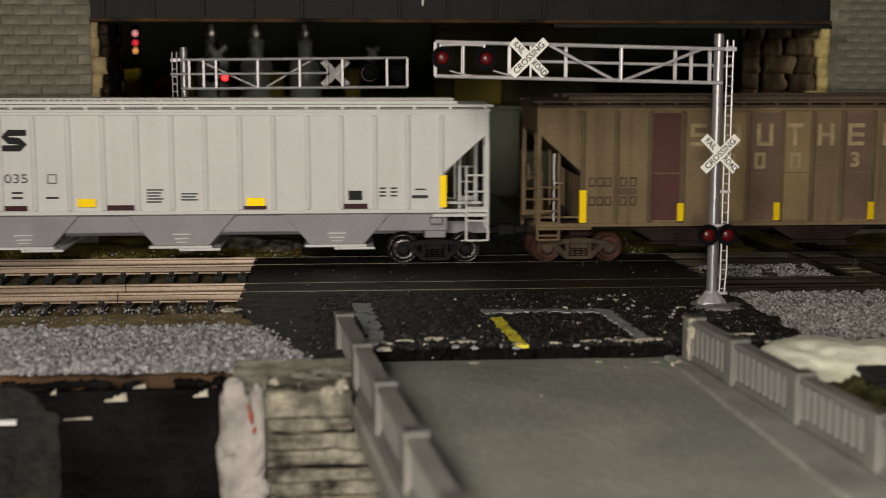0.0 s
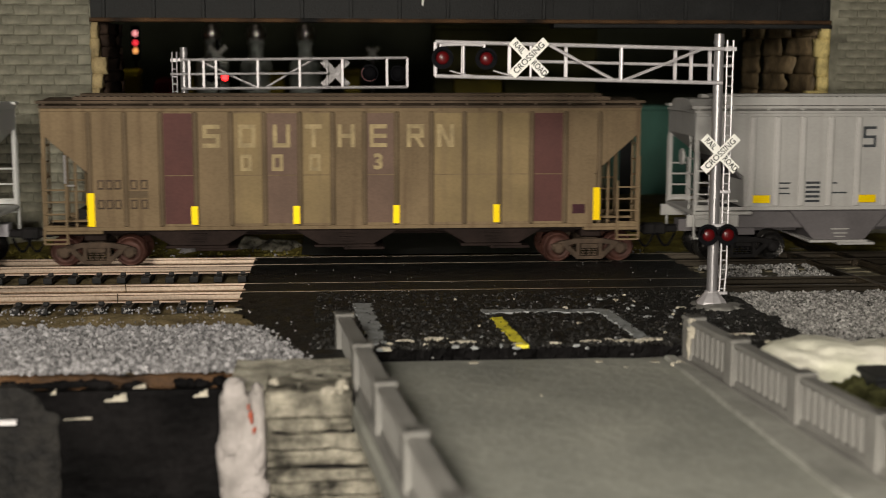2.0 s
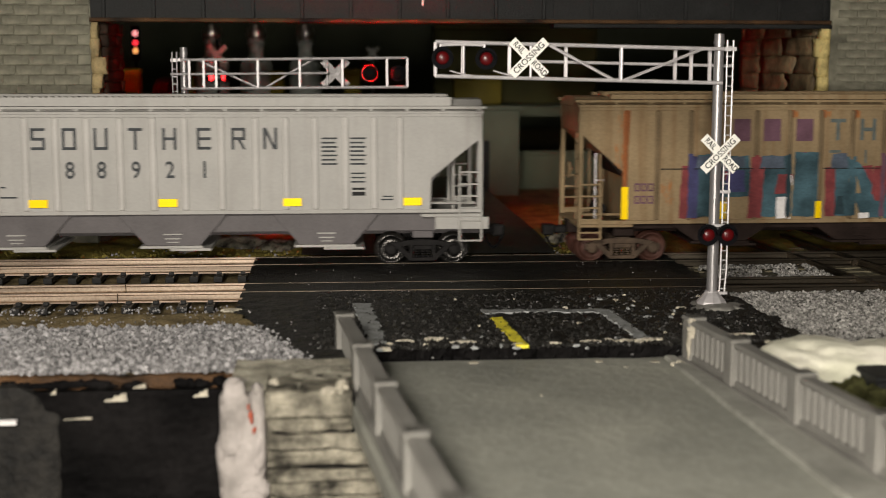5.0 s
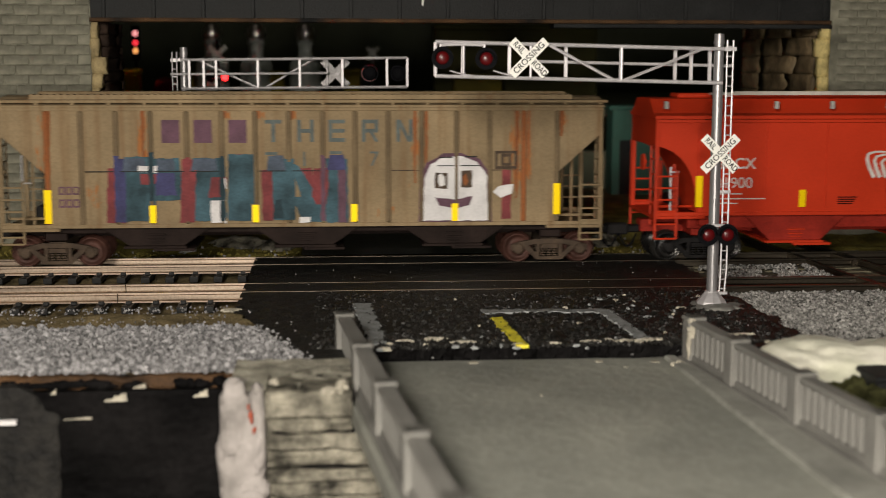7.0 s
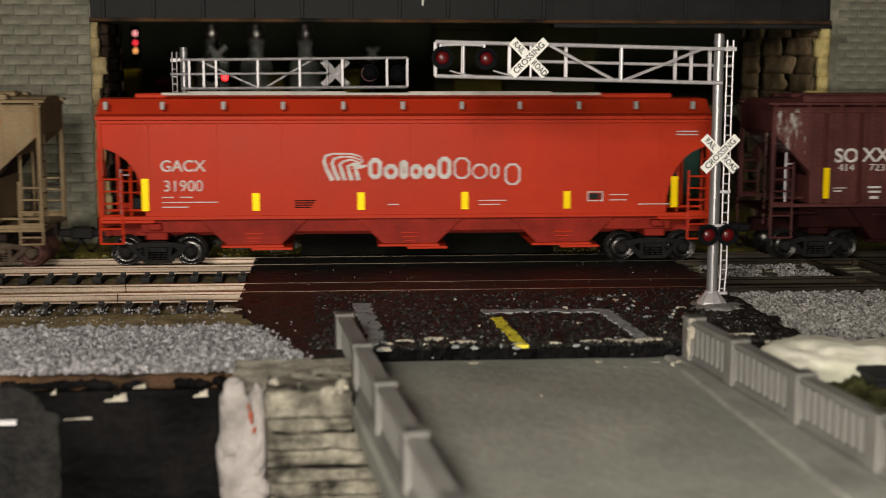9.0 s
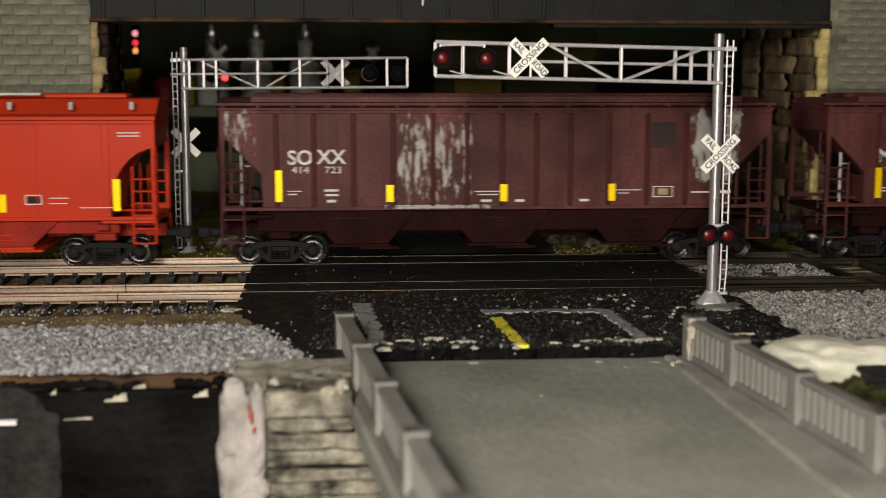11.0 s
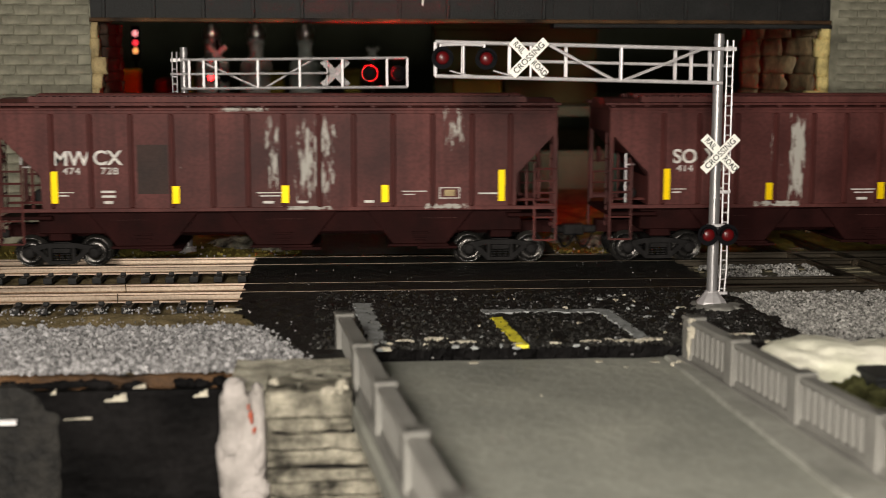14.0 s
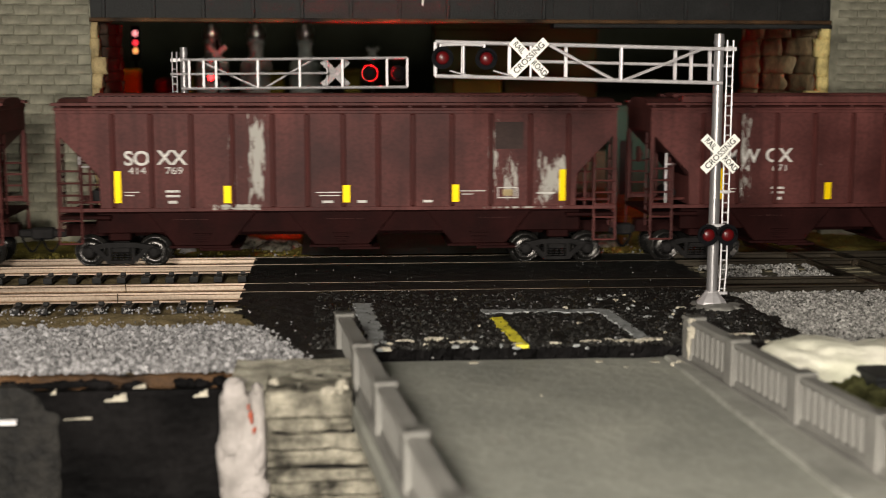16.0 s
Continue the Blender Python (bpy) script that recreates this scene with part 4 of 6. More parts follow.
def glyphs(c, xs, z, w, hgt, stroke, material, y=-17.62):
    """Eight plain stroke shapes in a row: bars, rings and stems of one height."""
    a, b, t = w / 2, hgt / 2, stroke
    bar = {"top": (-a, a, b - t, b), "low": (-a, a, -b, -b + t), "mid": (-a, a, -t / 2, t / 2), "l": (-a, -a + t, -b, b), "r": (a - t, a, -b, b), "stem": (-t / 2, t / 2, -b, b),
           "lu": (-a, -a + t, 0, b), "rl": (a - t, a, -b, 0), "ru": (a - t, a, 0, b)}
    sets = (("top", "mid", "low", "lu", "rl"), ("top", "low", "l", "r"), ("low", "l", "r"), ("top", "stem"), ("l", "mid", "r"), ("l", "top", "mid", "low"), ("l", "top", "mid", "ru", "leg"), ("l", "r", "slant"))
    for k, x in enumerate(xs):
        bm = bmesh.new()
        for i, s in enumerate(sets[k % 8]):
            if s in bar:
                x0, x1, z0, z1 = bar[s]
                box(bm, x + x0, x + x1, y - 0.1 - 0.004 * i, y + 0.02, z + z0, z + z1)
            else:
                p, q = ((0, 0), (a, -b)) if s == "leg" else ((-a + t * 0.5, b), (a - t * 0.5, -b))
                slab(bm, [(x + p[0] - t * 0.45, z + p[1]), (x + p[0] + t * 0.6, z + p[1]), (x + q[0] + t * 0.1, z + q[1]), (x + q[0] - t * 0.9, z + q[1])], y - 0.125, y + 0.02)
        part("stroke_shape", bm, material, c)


def frames(c, xs, z, w, hgt, stroke, material, y=-17.62):
    """Plain hollow block shapes where a company name stands."""
    for x in xs:
        bm = bmesh.new()
        for a0, a1, b0, b1 in ((-w / 2, -w / 2 + stroke, -hgt / 2, hgt / 2), (w / 2 - stroke, w / 2, -hgt / 2, hgt / 2), (-w / 2 + stroke, w / 2 - stroke, hgt / 2 - stroke, hgt / 2), (-w / 2 + stroke, w / 2 - stroke, -hgt / 2, -hgt / 2 + stroke)):
            box(bm, x + a0, x + a1, y - 0.1, y + 0.02, z + b0, z + b1)
        part("name_block", bm, material, c)


M_WHITE_CAR = mat("white_car_paint", (0.67, 0.668, 0.648), 0.5, var=0.04, scale=60, bump=0.015, streak=((0.5, 0.5, 0.46), 0.3))
M_GRAY_UNDER = mat("gray_hopper_underside", (0.3, 0.29, 0.31), 0.55, var=0.1, scale=80)
M_GRAY_CAR = mat("light_gray_car_paint", (0.4, 0.39, 0.372), 0.6, var=0.08, scale=60, bump=0.02, streak=((0.31, 0.295, 0.275), 0.5))
# Lighter than the gray sides: rib contrast put into the colour.
M_GRAY_RIB = mat("lightened_gray_rib", (0.48, 0.465, 0.445), 0.6, var=0.08, scale=60, bump=0.02)
M_OX_RIB = mat("grimy_oxide_rib", (0.058, 0.0125, 0.0105), 0.65, var=0.2, scale=60, bump=0.03)
# Darker gray than the sides, for bays, belly and bolsters.
M_GRAY_DARK = mat("darker_gray_underside", (0.125, 0.115, 0.118), 0.6, var=0.15, scale=80)
M_BROWN_CAR = mat("faded_tan_car_paint", (0.2, 0.145, 0.085), 0.75, var=0.22, scale=35, bump=0.04, streak=((0.1, 0.065, 0.04), 0.6), spec=0.1)
# Darker tan than the panels, for the ribs and a touch-up.
M_BROWN_RIB = mat("darker_tan_rib", (0.135, 0.097, 0.058), 0.75, var=0.25, scale=60, bump=0.03)
# Roof and walks darker brown than the tan sides.
M_BROWN_ROOF = mat("dark_brown_roof", (0.09, 0.064, 0.043), 0.75, var=0.3, scale=60, bump=0.03)
# Buff ribs darkened in colour to carry their shading.
M_BUFF_RIB = mat("shaded_buff_rib", (0.16, 0.115, 0.066), 0.75, var=0.3, scale=60, bump=0.03)
# Dark brown below; on the slope sheets it stands in for shade.
M_BROWN_DARK = mat("dark_brown_underside_shade", (0.022, 0.015, 0.013), 0.7, var=0.35, scale=120, spec=0.06)
M_MAROON_PATCH = mat("maroon_patch_paint", (0.1, 0.042, 0.037), 0.7, var=0.18, scale=60)
M_BUFF_CAR = mat("weathered_buff_car_paint", (0.262, 0.193, 0.112), 0.75, var=0.25, scale=40, bump=0.05, streak=((0.17, 0.095, 0.045), 0.7), spec=0.1,
                 stains=[(-81.5, 2.6, 22, 51, 0.5), (-50.5, 2.2, 30, 51, 0.62), (-50.8, 1.4, 36, 50.6, 0.5), (-24.5, 1.6, 47, 50.2, 0.6), (-13.6, 1.8, 47, 50.2, 0.6), (-3.6, 1.8, 47, 50.2, 0.6), (35.0, 2.6, 24, 50.5, 0.5), (38.0, 2.0, 30, 50.5, 0.45), (67.0, 2.6, 18, 50.5, 0.52), (71.0, 1.8, 20, 49, 0.45), (82.0, 2.0, 40, 51, 0.5), (-66, 3.0, 16, 31, 0.42), (25.0, 5.5, 15.5, 20, 0.4), (15.0, 5.5, 15.5, 20, 0.4)], stain_color=(0.33, 0.12, 0.035))
M_RED_CAR = mat("bright_red_car_paint", (0.5, 0.036, 0.011), 0.5, var=0.1, scale=45, bump=0.03, spec=0.12)
# Oxide darkened for shade on undersides and end platforms; also red car stencils.
M_BOXRED_DARK = mat("dark_oxide_shade_and_stencil", (0.018, 0.005, 0.0047), 0.7, var=0.3, scale=120, spec=0.05)
# Body red darkened in colour for the shade on the sloping bays.
M_RED_UNDER = mat("shaded_red_underside", (0.27, 0.022, 0.013), 0.6, var=0.3, scale=90, spec=0.1)


def shift(centre, pts):
    return [(o - centre, z, w, t) for o, z, w, t in pts]


def strip(c, x0, x1, z0, z1, material, name="panel", y=-17.62, thick=0.13):
    return plate(name, material, c, x0, x1, z0, z1, y, thick)


M_BLUEBLACK = mat("dark_stencil_ink", (0.045, 0.05, 0.055), 0.6, var=0.25, bump=0)
M_PALE = mat("pale_stencil_paint", (0.6, 0.58, 0.55), 0.6, var=0.2, scale=400, bump=0)
M_FADED = mat("faded_cream_lettering", (0.36, 0.28, 0.15), 0.7, var=0.25, scale=300, bump=0)
M_MAROON_CHIP = mat("dark_maroon_pad", (0.05, 0.012, 0.018), 0.6, var=0.2, bump=0)

# white car
WR = [-76.2, -65.5, -54.9, -44.6, -34.0, -23.4, -13.0, -2.3, 8.0, 18.9, 29.3, 40.1, 50.6, 61.3, 71.7, 82.4]
white = hopper("white covered hopper car with gray underframe and black stencils", -192.0, 195.2, 18.4, 50.2, 53.2, WR, M_WHITE_CAR, M_GRAY_UNDER, 80.8, gate_mat=M_WHITE_CAR, rung=5.2)
tapes(white, shift(-192.0, [(-109.1, 24.4, 2.2, 10.2), (-220.8, 21.4, 5.8, 2.6), (-168.4, 21.4, 5.8, 2.6)]))
bars(white, [(-54.0, -47.0, 19.8, 1.6), (-22.6, -14.2, 19.8, 1.6), (19.8, 27.0, 19.6, 1.2), (51.3, 58.8, 19.8, 1.6)], M_MAROON_CHIP, y=-18.4, name="rust_pad")
bars(white, [(-10.4, -5.2 - 0.5 * (k % 3), 25.3 - 0.95 * k, 0.42) for k in range(5)] + [(0.3, 5.6 - 0.6 * (k % 2), 24.0 - 0.95 * k, 0.42) for k in range(3)]
     + [(62.6 + 3.6 * (k % 2), 64.8 + 3.6 * (k % 2), 25.4 - 1.2 * (k // 2), 0.5) for k in range(6)] + [(73.0, 78.2, 22.6, 1.0), (74.0, 77.4, 25.0, 0.5)]
     + [(-51.8, -48.4, 24.6, 0.7), (-51.8, -48.4, 23.0, 0.7), (-41.5, -37.5, 23.0, 0.6)], M_BLUEBLACK)
bars(white, [(52.8, 57.2, 23.2, 3.0)], M_INK, name="stencil_block")
frames(white, [-39.3], 28.9, 2.9, 2.9, 0.3, M_BLUEBLACK)
lettering("035", 4.0, M_BLUEBLACK, white, -50.2, -17.72, 28.9, wide=1.25)
# tan car with patched panels
BR = [-79.8, -68.8, -57.8, -47.0, -36.0, -25.6, -14.5, -4.2, 5.8, 16.0, 27.1, 37.6, 48.9, 59.2, 70.1, 81.2]
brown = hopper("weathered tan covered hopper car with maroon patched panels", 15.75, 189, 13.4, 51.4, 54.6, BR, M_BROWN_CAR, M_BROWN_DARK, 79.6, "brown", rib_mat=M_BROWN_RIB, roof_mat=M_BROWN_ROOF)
tapes(brown, shift(15.75, [(-63.9, 19.2, 2.2, 10.5)] + [(o, 17.2, 2.0, 5.8) for o in (-31.9, 0, 31.6, 63.7)] + [(96.1, 20.1, 2.2, 10.5)]))
M_OCHRE = mat("faded_ochre_panel", (0.235, 0.172, 0.085), 0.7, var=0.18, scale=60, streak=((0.13, 0.09, 0.06), 0.4))
M_MAUVE = mat("faded_mauve_panel", (0.15, 0.098, 0.072), 0.7, var=0.18, scale=60, streak=((0.1, 0.06, 0.05), 0.4))
PANELS = {2: M_MAROON_PATCH, 4: M_OCHRE, 5: M_MAUVE, 6: M_OCHRE, 8: M_MAUVE, 10: M_OCHRE, 11: M_OCHRE, 12: M_OCHRE, 13: M_MAROON_PATCH}
for k in range(15):
    paint = PANELS.get(k, M_BROWN_CAR)
    strip(brown, BR[k] + 0.9, BR[k + 1] - 0.9, 29.9, 49.2, paint)
    strip(brown, BR[k] + 0.9, BR[k + 1] - 0.9, 14.5, 29.6, paint)
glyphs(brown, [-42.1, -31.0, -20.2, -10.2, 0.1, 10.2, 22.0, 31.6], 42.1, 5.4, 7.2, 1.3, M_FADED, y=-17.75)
frames(brown, [-31.4, -21.6, -9.8], 33.7, 3.6, 5.2, 1.1, M_FADED, y=-17.75)
lettering("3", 6.6, M_FADED, brown, 10.2, -17.83, 33.7, stroke=0.25)
for x0 in (-77.6, -75.0, -72.4, -67.4, -64.2):
    frames(brown, [x0 + 1.0], 27.0, 2.2, 3.0, 0.5, M_TRUCK_BROWN, y=-17.76)
    frames(brown, [x0 + 1.0], 20.8, 2.2, 3.0, 0.5, M_TRUCK_BROWN, y=-17.76)
strip(brown, -69.5, -62.0, 22.9, 25.0, M_BROWN_RIB, "touch_up", y=-17.75)
bars(brown, [(72.6, 76.8, 18.4, 3.0)], M_MAROON_CHIP, y=-17.76, name="stencil_block")

# light gray car
GR = [-79.5, -71.3, -62.8, -53.6, -44.3, -35.0, -25.4, -15.3, -5.2, 4.6, 16.0, 26.6, 36.1, 45.2, 54.8, 63.8, 72.0]
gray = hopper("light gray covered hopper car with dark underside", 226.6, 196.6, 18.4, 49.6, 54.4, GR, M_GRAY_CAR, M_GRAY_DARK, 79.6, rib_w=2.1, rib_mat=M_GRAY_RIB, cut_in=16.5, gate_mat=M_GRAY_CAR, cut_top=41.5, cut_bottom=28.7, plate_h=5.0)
tapes(gray, shift(226.6, [(o, 21.2, 5.8, 2.5) for o in (150.4, 185.8, 225.7, 264.5, 302.6)]))
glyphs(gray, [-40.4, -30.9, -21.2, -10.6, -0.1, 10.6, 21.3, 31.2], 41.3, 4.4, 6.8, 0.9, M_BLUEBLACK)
for dg, x in zip("88921", (-30.9, -21.2, -10.6, -0.1, 10.6)):
    lettering(dg, 7.4, M_BLUEBLACK, gray, x, -17.72, 31.3, wide=0.82, stroke=0.1)
bars(gray, [(-70.2, -66.4 - 0.4 * (k % 2), 26.3 - 1.7 * k, 0.5) for k in range(3)] + [(-61.2, -56.4, 26.4 - 1.5 * k, 0.75) for k in range(5)] + [(-52.8, -50.8, 26.3, 0.5), (-52.8, -47.4, 23.1, 0.5)]
     + [(47.2, 52.2 - 0.5 * (k % 2), 41.3 - 1.35 * k, 0.55) for k in range(7)] + [(56.2, 61.3 - 0.7 * (k % 2), 41.3 - 1.35 * k, 0.55) for k in range(7)] + [(56.4, 61.0, 30.2 - 1.35 * k, 0.5) for k in range(3)]
     + [(65.9, 69.8, 21.8, 0.5), (66.5, 69.8, 22.8, 0.4)], M_BLUEBLACK)
bars(gray, [(56.8, 61.0, 25.3, 0.7), (56.8, 61.0, 23.7, 1.2)], M_INK, name="stencil_block")

# buff car with graffiti
M_RUST = mat("orange_rust_streak", (0.25, 0.088, 0.032), 0.85, var=0.4, scale=200, stretch=(1, 1, 0.1))
M_TEALPAINT = mat("faded_teal_spray_paint", (0.032, 0.07, 0.088), 0.7, var=0.4, scale=130, bump=0.05, tint=(0.05, 0.1, 0.125))
M_NAVY = mat("navy_spray_paint", (0.05, 0.05, 0.13), 0.65, var=0.35, scale=150, bump=0.05)
M_CRIMSON = mat("crimson_spray_paint", (0.19, 0.042, 0.045), 0.7, var=0.35, scale=150, bump=0.05)
M_PLUM = mat("plum_patch_paint", (0.12, 0.06, 0.085), 0.7, var=0.25, scale=200, bump=0.05)
M_SPRAYWHITE = mat("white_spray_paint", (0.68, 0.66, 0.66), 0.65, var=0.15, scale=120, bump=0.05)
UR = [-80.0, -69.5, -58.7, -48.1, -37.0, -26.1, -15.7, -5.2, 5.4, 15.6, 26.1, 36.7, 47.8, 58.4, 69.4, 80.1]
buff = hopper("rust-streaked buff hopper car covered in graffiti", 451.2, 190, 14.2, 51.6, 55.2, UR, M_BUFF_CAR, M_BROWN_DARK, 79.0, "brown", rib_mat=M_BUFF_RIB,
              rib_paint={0: M_RUST, 14: M_RUST})
tapes(buff, shift(451.2, [(371.1, 20.2, 2.2, 10.5)] + [(o, 17.7, 2.0, 5.6) for o in (403.3, 435.3, 466.4, 498.5)] + [(531.3, 21.8, 2.2, 10.0)]))
for k in range(15):
    strip(buff, UR[k] + 0.9, UR[k + 1] - 0.9, 31.3, 49.8, M_BUFF_CAR)
    strip(buff, UR[k] + 0.9, UR[k + 1] - 0.9, 15.2, 30.9, M_BUFF_CAR)


def spray(c, outline, material, lift):
    """A painted field with an uneven edge, on the panels and over the ribs."""
    rnd = random.Random(len(outline) + int(outline[0][0] * 10))
    pts = []
    for (x0, z0), (x1, z1) in zip(outline, outline[1:] + outline[:1]):
        n = max(1, int(math.hypot(x1 - x0, z1 - z0) / 1.6))
        for k in range(n):
            pts.append((x0 + (x1 - x0) * k / n + rnd.uniform(-0.22, 0.22), z0 + (z1 - z0) * k / n + rnd.uniform(-0.22, 0.22)))
    bm = bmesh.new()
    slab(bm, pts, -18.36 - lift, -18.3 - lift)
    return part("graffiti", bm, material, c, "sprayed graffiti field")


def u1(u, v):
    return -94.4 + 0.0859 * u, 58.1 - 0.087 * v


def u2(u, v):
    return -0.3 + 0.0892 * u, 58.2 - 0.0886 * v


def quad(conv, u0, u1_, v0, v1, slant=0):
    return [conv(u0 + slant, v0), conv(u1_ + slant, v0), conv(u1_, v1), conv(u0, v1)]


for conv, shape, material, lift in (
        (u1, (375, 438, 300, 495, 8), M_CRIMSON, 0.0), (u1, (420, 446, 262, 495), M_NAVY, 0.06), (u1, (442, 552, 256, 490), M_TEALPAINT, 0.0),
        (u1, (552, 655, 262, 415, -14), M_TEALPAINT, 0.03), (u1, (500, 568, 318, 356), M_CRIMSON, 0.1), (u1, (640, 692, 268, 495, 10), M_CRIMSON, 0.06),
        (u1, (690, 806, 262, 490), M_TEALPAINT, 0.0), (u1, (742, 800, 330, 405, 14), M_CRIMSON, 0.08), (u1, (754, 806, 415, 498, -4), M_SPRAYWHITE, 0.1),
        (u1, (790, 808, 332, 374), M_SPRAYWHITE, 0.12), (u1, (488, 560, 290, 314, 4), M_SPRAYWHITE, 0.14), (u1, (812, 912, 250, 490, 6), M_TEALPAINT, 0.03),
        (u1, (938, 978, 306, 492), M_CRIMSON, 0.06), (u1, (972, 1058, 266, 490), M_TEALPAINT, 0.0), (u1, (1090, 1150, 300, 420, -30), M_CRIMSON, 0.02), (u1, (1075, 1115, 478, 498), M_SPRAYWHITE, 0.1),
        (u2, (74, 152, 262, 492), M_TEALPAINT, 0.0), (u2, (118, 146, 300, 490), M_PLUM, 0.06), (u2, (22, 76, 296, 425, 10), M_CRIMSON, 0.06), (u2, (-8, 66, 400, 490, -40), M_TEALPAINT, 0.08),
        (u2, (702, 736, 305, 482), M_CRIMSON, 0.0)):
    spray(buff, quad(conv, *shape), material, lift)
spray(buff, [u1(a, b) for a, b in ((1040, 275), (1075, 290), (1180, 470), (1180, 492), (1110, 492))], M_TEALPAINT, 0.05)
M_BLUEGRAY = mat("washed_blue_spray_paint", (0.075, 0.095, 0.13), 0.7, var=0.4, scale=160, bump=0.05)
M_DEEPTEAL = mat("deep_teal_spray_paint", (0.02, 0.04, 0.05), 0.7, var=0.4, scale=160, bump=0.05)
# washed tops of the fields, the paint on the ribs, and the dark seam across
for x0, x1, z0, z1, material in ((-57.0, -49.4, 31.4, 35.4, M_BLUEGRAY), (-46.8, -40.6, 31.6, 35.0, M_BLUEGRAY), (-35.8, -27.4, 31.4, 35.2, M_BLUEGRAY), (-12.2, -6.4, 31.4, 36.0, M_BLUEGRAY), (6.8, 12.6, 31.4, 36.2, M_NAVY),
                                 (-47.0, -40.4, 23.6, 30.8, M_NAVY), (-10.4, -7.0, 16.0, 22.0, M_DEEPTEAL)):
    spray(buff, [(x0, z0), (x1, z0), (x1 - 0.6, z1), (x0 + 0.6, z1)], material, 0.13)
for i, z0, z1, material in ((2, 15.4, 36.0, M_NAVY), (3, 22.0, 37.0, M_DEEPTEAL), (4, 15.4, 35.4, M_CRIMSON), (5, 15.4, 36.0, M_DEEPTEAL), (7, 15.4, 34.0, M_TEALPAINT), (8, 15.4, 36.0, M_PLUM)):
    spray(buff, [(UR[i] - 0.75, z0), (UR[i] + 0.75, z0), (UR[i] + 0.75, z1), (UR[i] - 0.75, z1)], material, 0.3)
for i in (1, 2, 3, 4, 6, 7):
    strip(buff, UR[i] + 1.0, UR[i + 1] - 1.0, 31.0, 31.3, M_INK, "seam", y=-18.5, thick=0.06)
# orange rust run down beside the ribs
for x0, w, z0, z1 in ((-50.4, 1.3, 34.0, 50.0), (-79.2, 0.9, 30.0, 50.0), (34.6, 1.2, 27.0, 50.0), (38.2, 0.9, 33.0, 50.0), (67.2, 1.4, 22.0, 50.0), (71.0, 1.0, 28.0, 50.0), (81.6, 1.4, 42.0, 50.0), (-25.0, 1.0, 47.6, 50.0), (-14.6, 1.2, 47.6, 50.0), (-4.0, 1.2, 47.2, 50.0)):
    spray(buff, [(x0 - w * 0.25, z0), (x0 + w * 0.2, z0), (x0 + w * 0.55, z1), (x0 - w * 0.5, z1)], M_RUST, -0.56)
# pale rounded block with dark patches
spray(buff, [u2(a, b) for a, b in ((405, 492), (410, 330), (432, 278), (490, 246), (560, 244), (625, 268), (660, 320), (668, 492))], M_PLUM, 0.0)
spray(buff, [u2(a, b) for a, b in ((418, 488), (424, 335), (446, 286), (495, 258), (558, 256), (615, 278), (648, 325), (655, 488))], M_SPRAYWHITE, 0.08)
for shape in ((462, 506, 314, 372), (555, 594, 308, 368)):
    spray(buff, quad(u2, *shape), M_TRUCK_BROWN, 0.16)
spray(buff, [u2(a, b) for a, b in ((462, 402), (530, 412), (600, 398), (588, 430), (530, 446), (478, 434))], M_PLUM, 0.16)
spray(buff, [u2(a, b) for a, b in ((672, 385), (690, 362), (745, 358), (738, 392), (700, 406))], M_SPRAYWHITE, 0.1)
for k, x in enumerate((-41.9, -31.9, -21.1)):
    strip(buff, x - 2.8, x + 2.8, 40.0, 47.2, M_PLUM, "patch", y=-17.86)
strip(buff, -22.6, -18.6, 32.6, 36.4, M_PLUM, "patch", y=-17.75)
M_TEALINK = mat("faded_teal_lettering", (0.1, 0.12, 0.115), 0.7, var=0.25, scale=300, bump=0)
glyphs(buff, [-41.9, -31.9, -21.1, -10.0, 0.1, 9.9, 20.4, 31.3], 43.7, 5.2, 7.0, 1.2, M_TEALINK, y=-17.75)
lettering("7", 6.6, M_TEALINK, buff, 21.6, -17.85, 34.6)
frames(buff, [63.8], 34.3, 7.2, 5.8, 0.9, M_TRUCK_BROWN, y=-17.75)
frames(buff, [63.8], 34.3, 3.4, 3.8, 0.9, M_TRUCK_BROWN, y=-17.75)
for x0 in (-76.8, -74.6, -72.4):
    frames(buff, [x0 + 0.9], 25.2, 1.9, 2.6, 0.5, M_PLUM, y=-17.76)
    frames(buff, [x0 + 0.9], 21.2, 1.9, 2.6, 0.5, M_PLUM, y=-17.76)
for k in (10, 11, 12, 13):
    strip(buff, UR[k] + 1.0, UR[k + 1] - 1.0, 30.85, 31.2, M_TRUCK_BROWN, "seam", y=-17.66, thick=0.06)
lettering("1", 6.6, M_TEALINK, buff, -0.4, -17.85, 34.6)
bars(buff, [(-12.6, -8.8, 36.6, 0.9), (7.6, 11.4, 36.8, 0.9)], M_TEALINK, y=-17.76, name="hidden_number_bar")
for x0, x1, z0, z1 in ((42.2, 46.6, 35.0, 35.4), (50.6, 54.4, 35.2, 35.6), (41.6, 46.9, 32.4, 32.7), (49.0, 55.4, 32.4, 32.7)):
    strip(buff, x0, x1, z0, z1, M_INK, "graffiti_line", y=-18.52, thick=0.06)
spray(buff, [u2(a, b) for a, b in ((474, 322), (486, 318), (496, 330), (497, 360), (482, 366), (474, 350))], M_SPRAYWHITE, 0.24)
spray(buff, [u2(a, b) for a, b in ((560, 330), (574, 318), (582, 345), (572, 362), (562, 352))], M_RUST, 0.24)

